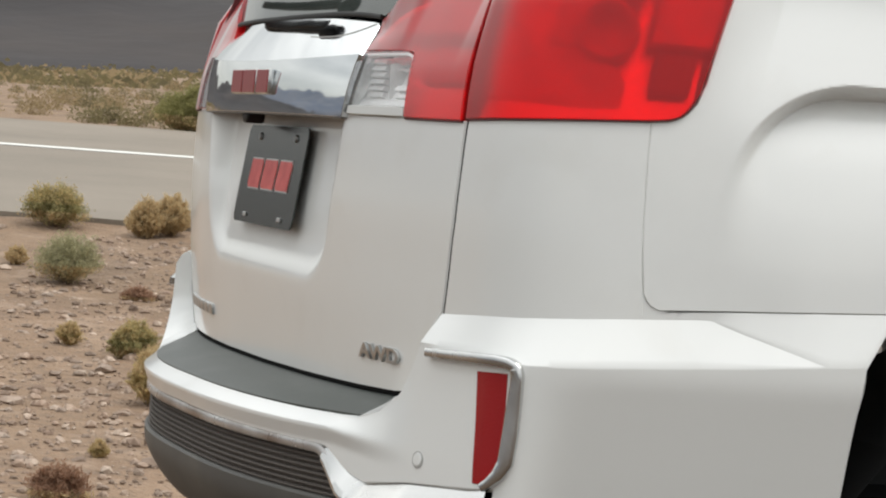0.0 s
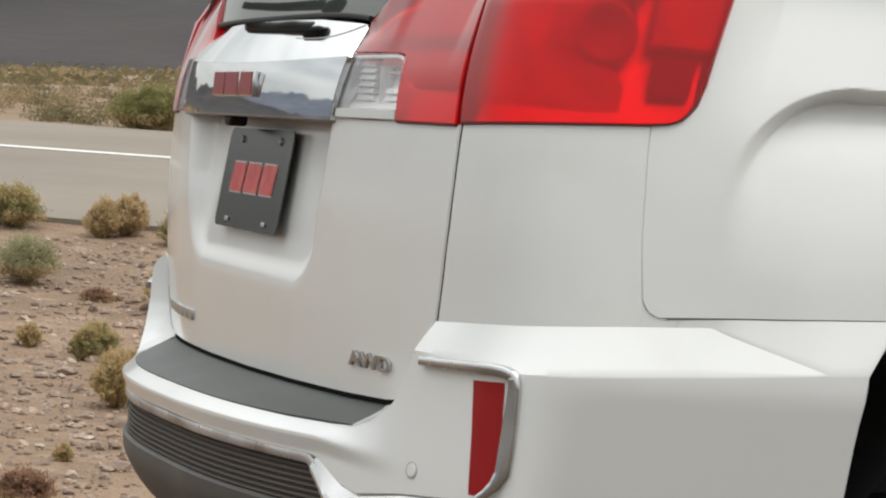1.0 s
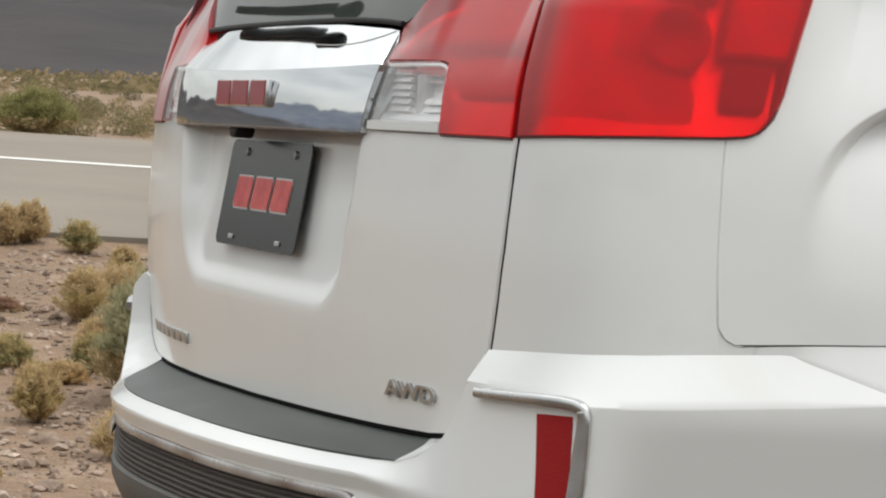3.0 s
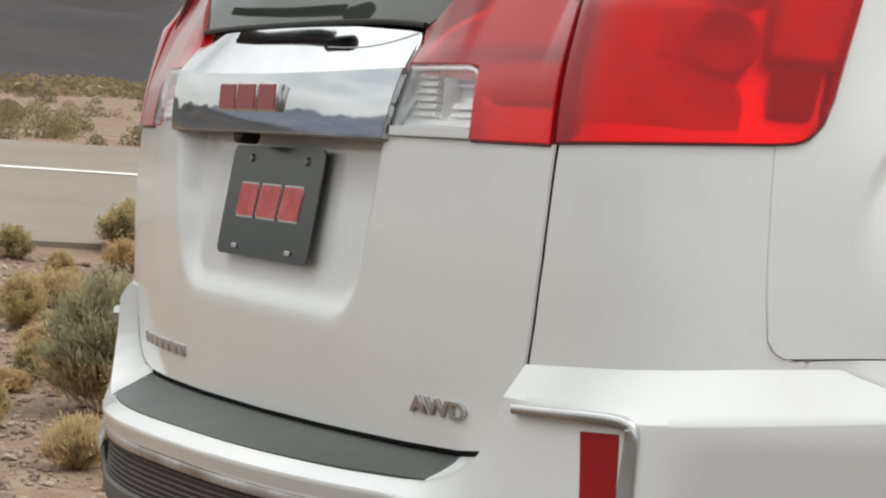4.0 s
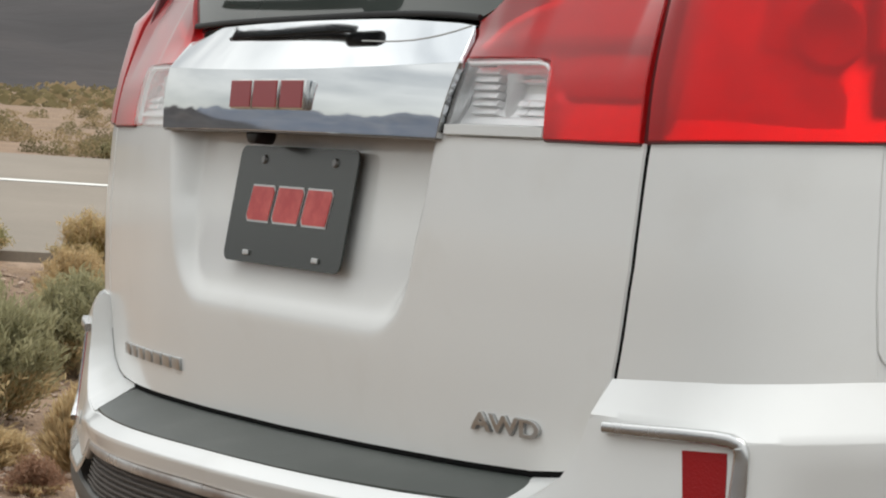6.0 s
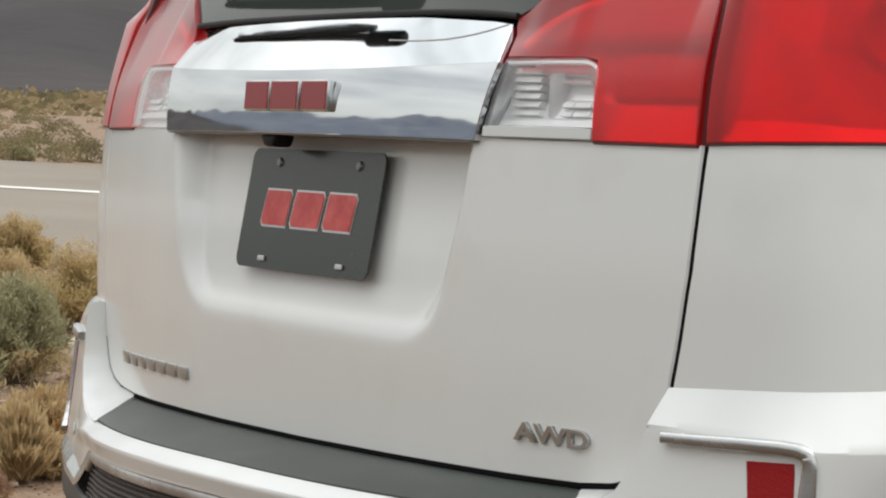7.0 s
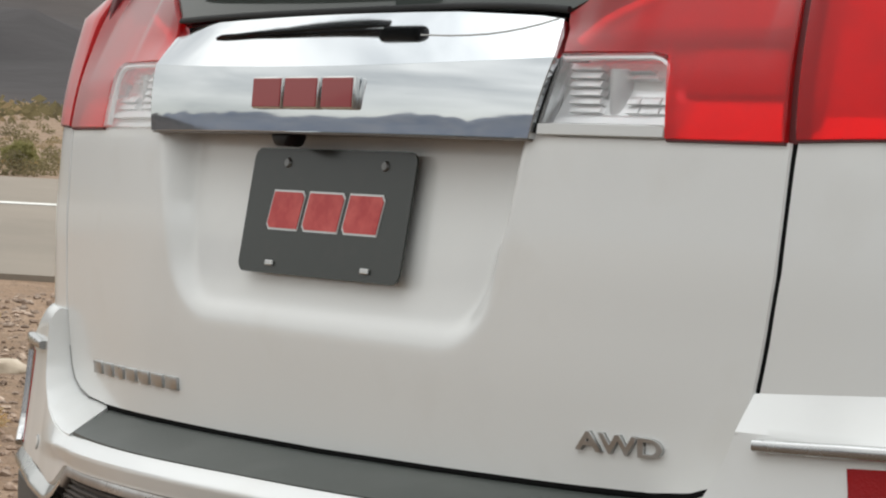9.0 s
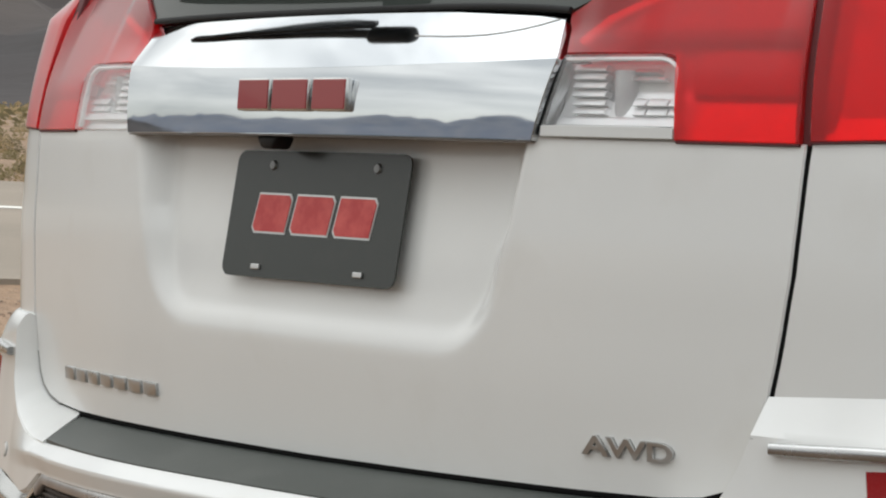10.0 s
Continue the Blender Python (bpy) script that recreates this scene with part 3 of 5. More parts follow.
def far_scrub():
    """The low bushes that dot the plain beyond the road."""
    rng = random.Random(21)
    groups = {0: ([], []), 1: ([], []), 2: ([], [])}
    for _ in range(1500):
        q = 26.6 + 420 * rng.random() ** 2.3
        u = rng.uniform(-.45, .75) * (q + 6)
        p = ROAD_FROM + ROAD_N * q + ROAD_ALONG * u
        if q > 60 and noise.noise((p.x * .06, p.y * .06, 8)) < -.25 + .45 * rng.random():
            continue
        if q < 60 and rng.random() < .12:
            continue
        r = rng.uniform(.30, .78) * (.24 + min(q, 300) / 190)
        z = ground_z(p.x, p.y)
        v, f = groups[rng.choices((0, 1, 2), (6, 3, 3))[0]]
        near = q < 110
        for _ in range(420 if near else 60):
            a = Vector((rng.gauss(0, 1), rng.gauss(0, 1), rng.gauss(0, 1))).normalized() * rng.random() ** .4
            d = Vector((a.x, a.y, abs(a.z) * .95)) * r
            s = r * (rng.uniform(.05, .10) if near else rng.uniform(.10, .2))
            a, e = Vector((rng.gauss(0, 1), rng.gauss(0, 1), rng.gauss(0, 1))).normalized(), Vector((rng.gauss(0, 1), rng.gauss(0, 1), rng.gauss(0, 1))).normalized()
            c = p + Vector((0, 0, z)) + d
            b = len(v)
            v += [c - a * s, c + e * s * .7, c + a * s, c - e * s * .7]
            f.append((b, b + 1, b + 2, b + 3))
    for _ in range(1000):
        q = 26.8 + 130 * rng.random() ** 1.4
        u = rng.uniform(-.40, .70) * (q + 6)
        p = ROAD_FROM + ROAD_N * q + ROAD_ALONG * u
        r = rng.uniform(.07, .20) * (.7 + q / 90)
        c = p + Vector((0, 0, ground_z(p.x, p.y)))
        v, f = groups[rng.choices((0, 1, 2), (3, 6, 1))[0]]
        for _ in range(70):
            a = Vector((rng.gauss(0, 1), rng.gauss(0, 1), rng.gauss(0, 1))).normalized() * rng.random() ** .4
            o, s = c + Vector((a.x, a.y, abs(a.z) * .9)) * r, r * rng.uniform(.09, .18)
            d, e = Vector((rng.gauss(0, 1), rng.gauss(0, 1), rng.gauss(0, 1))).normalized(), Vector((rng.gauss(0, 1), rng.gauss(0, 1), rng.gauss(0, 1))).normalized()
            b = len(v)
            v += [o - d * s, o + e * s * .7, o + d * s, o - e * s * .7]
            f.append((b, b + 1, b + 2, b + 3))
    for _ in range(1500):
        q = 120 + 950 * rng.random() ** 1.5
        u = rng.uniform(-.4, .7) * q
        p = ROAD_FROM + ROAD_N * q + ROAD_ALONG * u
        r = rng.uniform(1.1, 2.5) * (.6 + q / 500)
        c = p + Vector((0, 0, ground_z(p.x, p.y) + r * .2))
        v, f = groups[rng.choices((0, 1, 2), (4, 3, 3))[0]]
        for _ in range(26):
            s = r * rng.uniform(.12, .24)
            o = c + Vector((rng.gauss(0, .6), rng.gauss(0, .6), rng.gauss(0, .15))) * r
            e = Vector((rng.gauss(0, 1), rng.gauss(0, 1), rng.gauss(0, .3))).normalized()
            b = len(v)
            v += [o - e * s, o + Vector((0, 0, s * .55)), o + e * s, o - Vector((0, 0, s * .3))]
            f.append((b, b + 1, b + 2, b + 3))
    for k, mat, label in ((0, FAR_OLIVE, "grey-green scrub dotting the far plain"), (1, FAR_TAN, "dry straw-coloured scrub on the far plain"), (2, FAR_DARK, "dark green scrub dotting the far plain")):
        tagged(mesh_ob("far_scrub", *groups[k], mat), label, "scrub", kind="stuff")


# ---- the car ----
def build_car():
    car = tagged(new("car"), "white sport utility vehicle with chrome tailgate bar, parked", "car")
    sides = (1, -1)

    def seam(z):
        return float(np.interp(z, [.72, .80, .844, .865, .89, .955, 1.0, 1.07, 1.21, 1.36], [.600, .612, .6195, .6255, .6315, .6445, .6485, .6545, .646, .63]))

    def side_seam(sgn, z):
        """The gap beside the tailgate; it sits a little further out on the far side."""
        return seam(z) if sgn > 0 else float(np.interp(z, [.72, .79, .85, .95, 1.07, 1.36], [.60, .6385, .6420, .6475, .6545, .63]))

    # crease round the far end of the step, from the pad up to the shelf
    off_crease = [(.492, .7045), (.530, .7055), (.575, .7115), (.616, .726), (.643, .743), (.6585, .760), (.667, .775), (.6685, .795), (.6695, .815)]

    # dark inner shell seen through the gaps
    panel("inner_shell", body, [(-.98, .60), (.98, .60)], [(-.98, 1.30), (.98, 1.30)], [(-.98, .60), (-.98, 1.30)], [(.98, .60), (.98, 1.30)], 60, 20, GAP, car, -.062, .01)
    bm = bmesh.new()
    box(bm, sized(pose(0, 2.3, .47), 1.45, 4.0, .36), .05)
    part("underbody", bm, BLACK, car)

    # tailgate skin with the scooped number plate recess
    def recess(s, z):
        w = .305 + (z - .9) * .23
        a, b, r = w - abs(s), z - .843, .082
        d = r - math.hypot(max(r - a, 0), max(r - b, 0)) if (a < r or b < r) else min(a, b)
        if d <= 0:
            return 0.0
        k = min(d / float(np.interp(z, [.955, .985, 1.06], [.038, .028, .040])), 1)
        return -soft_interp(z, [(.842, .001), (.872, .0100), (.91, .0180), (.98, .0272), (1.05, .0335), (1.10, .0370)]) * k * k * (3 - 2 * k)

    low = [(-.50, .7245), (-.4, .7245), (-.2, .725), (0, .727), (.2, .7315), (.4, .737), (.50, .7405)]
    edge = [(.50, .7405), (.545, .7455), (.58, .757), (.602, .785)] + [(seam(z) - .0022, z) for z in (.82, .85, .87, .90, .95, 1.0, 1.0685)]
    off_edge = [(-.50, .7245), (-.565, .7285), (-.600, .736), (-.622, .7475), (-.632, .763), (-.6375, .79), (-.6395, .82), (-.641, .85), (-.6445, .95), (-.6515, 1.0685)]
    tailgate = panel("tailgate", body, low, [(-.6515, 1.0685), (-.385, 1.0685), (-.345, 1.080), (.345, 1.080), (.385, 1.0685), (.6515, 1.0685)], off_edge, edge, 210, 96, PAINT, car, recess, .03, label="white tailgate with scooped plate recess", lip=.003)

    # dark tubes under the tailgate's edge stand for the shadow in its gap
    path = [skin(body, s, z - .0035, -.004) for s, z in [tuple(p) for p in resampled(low, 60)] + edge[1:4]]
    v, f = tube_mesh(path, [Vector((0, -1, 0))] * len(path), .007, .010, 6)
    mesh_ob("gate_gap_shade", v, f, GAP, car, smooth=60)
    path = [skin(body, s - .002, z - .002, -.0030) for s, z in off_edge[1:6]]
    v, f = tube_mesh(path, [Vector((0, -1, 0))] * len(path), .0026, .008, 6)
    mesh_ob("gate_gap_shade", v, f, SEAM, car, smooth=60)

    # chrome bar: a rounded face below a crease and a facet above that leans to the glass
    def bar_face(s):
        return .008 + .016 * max(0, 1 - (s / .37) ** 2)

    def bar_low(s, z):
        v = max(0.0, (z - 1.069) / .066)
        return bar_face(s) + soft_interp(z, BODY_Y) - soft_interp(1.069, BODY_Y) - .066 * (.115 * v * v - .009 * v)

    def crease(s):
        return 1.132 + .011 * (s / .372) ** 2

    def shelf_in(s):
        return bar_face(s) - .0245

    bar = panel("chrome_bar", body, [(-.352, 1.066), (.352, 1.066)], [(s, crease(s)) for s in np.linspace(-.372, .372, 25)], [(-.352, 1.066), (-.372, 1.143)], [(.352, 1.066), (.372, 1.143)], 80, 16, CHROME, car, bar_low, .03, label="polished chrome bar above the plate", lip=.0007)

    def bar_up(s, z):
        v = max(0.0, min(1.0, (z - crease(s)) / (1.196 - crease(s))))
        return bar_low(s, crease(s)) * (1 - v) + shelf_in(s) * v
    low_crease = [(s, crease(s) + .0002) for s in np.linspace(-.372, .372, 25)]
    panel("chrome_facet", body, low_crease, [(-.384, 1.199), (-.34, 1.199), (-.2, 1.198), (.2, 1.197), (.350, 1.191)], [low_crease[0], (-.384, 1.199)], [low_crease[-1], (.350, 1.191)], 70, 8, CHROME, bar, bar_up, .02, lip=.0004)
    crease_line = [(.16, 1.1685), (.205, 1.1675), (.235, 1.168), (.262, 1.1695), (.285, 1.1725), (.305, 1.1765), (.325, 1.182), (.344, 1.189)]
    v, f = tube_mesh([skin(body, s, z, bar_up(s, z) + .0004) for s, z in crease_line], [skin_normal(body, s, z) for s, z in crease_line], .0013, .0012, 6)
    mesh_ob("facet_joint", v, f, SENSOR_RING, bar, smooth=60)
    # dark plastic underside of the bar
    ss = np.linspace(-.350, .350, 60)
    v, f = ruled_mesh([skin(body, u, 1.0652, bar_low(u, 1.066) - .0015) for u in ss], [skin(body, u, 1.0690, -.030) for u in ss], 60, 2, .0015)
    mesh_ob("bar_underside", v, f, UNDERSIDE, bar, smooth=40)
    # reversing camera under the bar
    bm = bmesh.new()
    for v in box(bm, sized(pose(-.0525, -.030, 1.0585), .038, .026, .014), .004, 3):
        v.co.x = -.0525 + (v.co.x + .0525) * (1.0 - 42 * max(0, 1.0640 - v.co.z))
    part("reversing_camera", bm, BLACK, tailgate, "small black reversing camera", 40)

    # emblem as three plain red blocks with chrome rims
    for x0, x1 in ((-.094, -.036), (-.031, .034), (.039, .098)):
        c, w = (x0 + x1) / 2, x1 - x0
        y = skin(body, c, 1.108, bar_low(c, 1.108)).y
        bm = bmesh.new()
        box(bm, sized(pose(c, y - .003, 1.109, -2), w, .008, .035), .002)
        block = part("emblem_block", bm, SATIN, bar, "chrome-rimmed red emblem block", 35)
        bm = bmesh.new()
        box(bm, sized(pose(c, y - .0072, 1.109, -2), w * .93, .002, .031), .0006)
        part("emblem_face", bm, MARK_RED, block)

    # rear window, its seal and the wiper
    win_edge = [(.352, 1.197), (.392, 1.213), (.455, 1.26), (.50, 1.33), (.53, 1.42), (.50, 1.585)]

    def win_off(s, z):
        return -.012
    window = panel("rear_window", body, [(-.386, 1.203), (-.2, 1.204), (.2, 1.204), (.352, 1.197)], [(-.50, 1.585), (.50, 1.585)], [(-.386, 1.203), (-.398, 1.216)] + [(-s, z) for s, z in win_edge[2:]], win_edge, 50, 30, GLASS, car, win_off, .006, label="dark tinted rear window")
    path = [skin(body, s, 1.2055 - (.008 * (s / .356) ** 4 if s > 0 else .002 * (s / .386) ** 4), win_off(s, 1.2) + .002) for s in np.linspace(-.384, .356, 40)]
    v, f = tube_mesh(path, [Vector((0, -1, .2))] * 40, .0065, .005)
    mesh_ob("window_seal", v, f, BLACK, window, smooth=40)
    wiper = tagged(new("wiper"), "black rear wiper arm")
    wiper.parent = window
    tip, hub = Vector((-.405, .004, 1.254)), Vector((.040, -.034, 1.258))
    path = [tip.lerp(hub, k / 14) - Vector((0, .012 * math.sin(math.pi * (k / 14) ** .75), 0)) for k in range(15)]
    v, f = tube_mesh(path, [Vector((0, .2, 1))] * 15, [.003 + .009 * (k / 14) ** 1.3 for k in range(15)], .008)
    mesh_ob("wiper_arm", v, f, BLACK, wiper, smooth=40)
    path = [tip.lerp(hub, k / 10) + Vector((0, .004 + .0006 * k - .012 * math.sin(math.pi * (k / 10) ** .75), 0)) for k in range(10)]
    v, f = tube_mesh(path, [Vector((0, .2, 1))] * 10, [.0025] + [.0045] * 8 + [.0025], .011)
    mesh_ob("wiper_blade", v, f, BLACK, wiper, smooth=40)
    bm = bmesh.new()
    for v in box(bm, sized(pose(.026, -.034, 1.256), .070, .020, .024), .009, 3):
        v.co.z += .10 * (v.co.x - .030)
    part("wiper_pivot", bm, BLACK, wiper, smooth=40)
    # number plate with a plain red mark, screws and slots
    plate = tagged(new("number_plate"), "black dealer plate with raised red marks")
    plate.parent = car
    m = Matrix.Translation((.0015, -.0135, .9805)) @ Euler((radians(-7.6), 0, 0)).to_matrix().to_4x4()
    bm = bmesh.new()
    corners = []
    for cx, cz, a0 in ((.1395, .057, 0), (-.1395, .057, 90), (-.1395, -.057, 180), (.1395, -.057, 270)):
        corners += [(cx + .013 * math.cos(radians(a0 + k * 15)), cz + .013 * math.sin(radians(a0 + k * 15))) for k in range(7)]
    front = [bm.verts.new(m @ Vector((x, -.002, z))) for x, z in corners]
    back = [bm.verts.new(m @ Vector((x, .0002, z))) for x, z in corners]
    bm.faces.new(front), bm.faces.new(back[::-1])
    for k in range(len(front)):
        bm.faces.new((front[k], back[k], back[(k + 1) % len(back)], front[(k + 1) % len(front)]))
    part("plate_sheet", bm, PLATE, plate)
    bm = bmesh.new()
    box(bm, m @ sized(pose(0, .0095, .010), .20, .018, .05), .003)
    part("plate_bracket", bm, BLACK, plate)
    for x0, x1 in ((-.105, -.042), (-.036, .034), (.040, .106)):
        c, w = (x0 + x1) / 2, x1 - x0
        lean = Matrix(((1, 0, .16, 0), (0, 1, 0, 0), (0, 0, 1, 0), (0, 0, 0, 1)))
        outline = [(-w / 2 + .006, -.0225), (w / 2, -.0225), (w / 2, .0165), (w / 2 - .006, .0225), (-w / 2, .0225), (-w / 2, -.0165)]
        for grow, y, mat, name in ((1.0, -.0026, STEEL, "plate_mark_rim"), (.93, -.0034, PLATE_RED, "plate_mark")):
            bm = bmesh.new()
            ring0 = [bm.verts.new(m @ lean @ Vector((c + x * grow, y, z * (grow if grow == 1 else .90) + .001))) for x, z in outline]
            ring1 = [bm.verts.new(m @ lean @ Vector((c + x * grow, -.0015, z * (grow if grow == 1 else .90) + .001))) for x, z in outline]
            bm.faces.new(ring0)
            for k in range(6):
                bm.faces.new((ring0[k], ring1[k], ring1[(k + 1) % 6], ring0[(k + 1) % 6]))
            part(name, bm, mat, plate)
    for x in (-.084, .099):
        bm = bmesh.new()
        head = bmesh.ops.create_cone(bm, cap_ends=True, segments=14, radius1=.0062, radius2=.0045, depth=.003)
        bmesh.ops.transform(bm, matrix=m @ pose(x, -.0032, .054, 90), verts=head["verts"])
        part("screw", bm, SCREW, plate, smooth=40)
    for x in (-.088, .093):
        bm = bmesh.new()
        box(bm, m @ sized(pose(x, -.0035, -.0585), .015, .003, .006), .001)
        part("slot", bm, STEEL, plate)
    # raised badges: the drive badge as letters, the model name as plain bars
    text = bpy.data.curves.new("drive_badge", "FONT")
    text.body, text.size, text.extrude, text.bevel_depth, text.align_x, text.align_y = "AWD", .0235, .0018, .0004, "CENTER", "CENTER"
    text.offset = .0004
    text.materials.append(BADGE)
    badge = new("drive_badge", text)
    badge.parent = tailgate
    at, n = skin(body, .468, .7815, .002), skin_normal(body, .468, .7815)
    tangent = (body(.52, .780) - body(.416, .780)).normalized()
    up = n.cross(tangent).normalized()
    badge.matrix_world = Matrix.Translation(at) @ Matrix((tangent, up, n)).transposed().to_4x4() @ Matrix.Diagonal((1.80, 1.08, 1, 1))
    tagged(badge, "raised chrome drive badge letters")
    for k in range(7):
        s = -.537 + (k + .5) * .0365
        at, n = skin(body, s, .770, .0015), skin_normal(body, s, .770)
        tangent = (body(s + .01, .770) - body(s - .01, .770)).normalized()
        up = n.cross(tangent).normalized()
        frame_m = Matrix.Translation(at) @ Matrix((tangent, n, up)).transposed().to_4x4()
        bm = bmesh.new()
        box(bm, sized(frame_m, .029, .005, .0155), .0012)
        part("model_badge_bar", bm, BADGE, tailgate, smooth=35)

    def hip(s, z):
        rise = .038 * max(0, min(z - 1.075, .138)) - .55 * max(0, z - 1.213)
        inset = .017 * max(0, min(1, (.46 - abs(s)) / .09)) * max(0, min(1, (z - 1.150) / .03))
        lean = .16 * max(0, z - 1.125) * max(0, min(1, (abs(s) - .40) / .08, (.66 - abs(s)) / .05))
        return .005 - inset - lean + rise * math.exp(-((abs(s) - .72) / .07) ** 2)

    def bowl(s, z):
        """Mirror that leans back so that it faces the sky."""
        return hip(s, z) - .012 - .30 * (z - 1.07)

    for sgn in sides:
        # lamp in the tailgate: red lens, clear reversing window, housing behind
        inner = [(.354, 1.1495), (.377, 1.1495), (.352, 1.196), (.392, 1.213), (.455, 1.26), (.50, 1.35)]
        gate_lamp = tagged(new("tail_lamp"), "red and clear tail lamp in the tailgate")
        gate_lamp.parent = car
        seam_line = [(seam(z) - .006, z) for z in (1.0705, 1.1, 1.15, 1.2, 1.28, 1.35)]
        lo = [(.378, 1.1505), (.49, 1.1515), (.503, 1.149), (.512, 1.142), (.5165, 1.13), (.5185, 1.0705), (seam(1.0705) - .006, 1.0705)]
        panel("red_lens", body, lo, [(.50, 1.35), (.62, 1.35)], [(.378, 1.1505), (.354 if sgn > 0 else .386, 1.193 if sgn > 0 else 1.199), (.392 if sgn > 0 else .400, 1.213), (.455, 1.26), (.50, 1.35)], seam_line, 60, 26, RED_LENS, gate_lamp, hip, .012, sgn)
        panel("clear_lens", body, [(.358, 1.0705), (.516, 1.0705)], [(.377, 1.148), (.488, 1.149)], [(.358, 1.0705), (.377, 1.148)],
              [(.516, 1.0705), (.514, 1.128), (.508, 1.141), (.498, 1.147), (.488, 1.149)], 24, 16, CLEAR_LENS, gate_lamp, .005, .02, sgn, "clear reversing lamp window")
        panel("housing", body, [(.36, 1.066), (.655, 1.066)], [(.45, 1.36), (.63, 1.36)], [(.36, 1.066), (.385, 1.2), (.45, 1.36)], [(.655, 1.066), (.63, 1.36)], 26, 24, LAMP_MIRROR, gate_lamp, bowl, .006, sgn)

        def plate_in(name, s0, s1, z0, z1, mat, off, owner, lip=.006):
            return panel(name, body, [(s0, z0), (s1, z0)], [(s0, z1), (s1, z1)], [(s0, z0), (s0, z1)], [(s1, z0), (s1, z1)], 8, 6, mat, owner, off, .02, sgn, smooth=35, lip=lip)

        def rod(name, points, width, height, mat, off, owner):
            v, f = tube_mesh([skin(body, sgn * s, z, off) for s, z in points], [skin_normal(body, sgn * s, z) for s, z in points], width, height, 8)
            return mesh_ob(name, v, f, mat, owner, smooth=50)

        # clear window: grey well, stacked bright ribs, dark bulb holder, bright sill and rim
        def rib(s0, s1, z0, z1, off=-.006, slope=.55):
            panel("reflector_rib", body, [(s0, z0), (s1, z0)], [(s0, z1), (s1, z1)], [(s0, z0), (s0, z1)], [(s1, z0), (s1, z1)], 6, 3, LAMP_MIRROR, gate_lamp,
                  lambda s, z: off - slope * (z - z0), .010, sgn, lip=.0006)
        plate_in("well", .362, .514, 1.072, 1.147, LAMP_GREY, -.022, gate_lamp, .001)
        rib(.374, .514, 1.0830, 1.0915, -.003)
        for k in range(6):
            rib(.388 - .0014 * k, .427 - .0014 * k, 1.0945 + k * .0084, 1.1008 + k * .0084)
        for k in range(2):
            for s0, s1 in ((.458, .472), (.4745, .4965), (.499, .512)):
                rib(s0, s1, 1.0945 + k * .0090, 1.1015 + k * .0090, -.008)
        for z, s0, s1 in ((1.1290, .447, .487), (1.1365, .452, .478)):
            rib(s0, s1, z, z + .0034, -.012)
        rim = [(.372, 1.1455), (.43, 1.1462), (.488, 1.1462), (.498, 1.1442), (.507, 1.1385), (.5115, 1.128), (.5135, 1.10), (.5140, 1.074)]
        rod("window_rim", rim, .0038, .006, REFLECTOR, -.002, gate_lamp)
        if sgn > 0:
            plate_in("window_foot", .3600, .5155, 1.0708, 1.0805, LAMP_GREY, .0058, gate_lamp, .001)
        rod("bar_end_gap", [(.3555, 1.0715), (.3650, 1.108), (.3742, 1.146)], .0036, .004, BLACK, .001, gate_lamp)
        bm = bmesh.new()
        bulb = bmesh.ops.create_cone(bm, cap_ends=True, segments=18, radius1=.012, radius2=.012, depth=.046)
        bmesh.ops.translate(bm, verts=bulb["verts"], vec=skin(body, sgn * .440, 1.116, -.022))
        part("bulb_holder", bm, LAMP_DIM, gate_lamp, smooth=40)

        rod("lens_gasket", [(s, 1.0685) for s in np.linspace(.519, seam(1.07) - .006, 16)], .0032, .010, LENS_GAP, -.001, gate_lamp)
        # behind the red lens of the gate lamp
        plate_in("inner_block", .526, .634, 1.115, 1.1535 if sgn > 0 else 1.128, LAMP_DIM, -.012, gate_lamp, .006)
        arc = [(.384, 1.163), (.392, 1.1735), (.410, 1.187), (.432, 1.196), (.456, 1.204), (.485, 1.214)]
        v, f = tube_mesh([skin(body, sgn * s, z, hip(sgn * s, z) - .010) for s, z in arc], [skin_normal(body, sgn * s, z) for s, z in arc], .010, .012, 8)
        mesh_ob("light_guide", v, f, REFLECTOR, gate_lamp, smooth=50)
        if sgn > 0:
            panel("inner_panel", body, [(.415, 1.176), (.63, 1.178)], [(.52, 1.34), (.61, 1.34)], [(.415, 1.176), (.455, 1.198), (.52, 1.34)], [(.63, 1.178), (.61, 1.34)], 10, 10, LAMP_DIM, gate_lamp, -.014, .02, sgn, lip=.008)
        plate_in("inner_rim", .640, .652, 1.074, 1.34 if sgn > 0 else 1.13, LAMP_DIM, -.012, gate_lamp, .003)

        # lamp on the body corner
        corner_lamp = tagged(new("tail_lamp"), "red wrap-around tail lamp on the corner")
        corner_lamp.parent = car
        lo = [(seam(1.072) + .006, 1.0725), (.75, 1.0765), (.893, 1.0845), (.915, 1.087), (.927, 1.091), (.936, 1.101), (.943, 1.118)]
        hi = [(seam(1.35) + .006, 1.35), (.952, 1.35)]
        lf = [(seam(z) + .006, z) for z in (1.0725, 1.1, 1.15, 1.2, 1.28, 1.35)]
        rt = [(.943, 1.118), (.947, 1.16), (.950, 1.22), (.952, 1.35)]
        panel("red_lens", body, lo, hi, lf, rt, 44, 26, RED_LENS, corner_lamp, hip, .012, sgn)
        rod("lens_gasket", [(s, z - .0015) for s, z in resampled(lo, 40)], .0032, .010, LENS_GAP, -.001, corner_lamp)
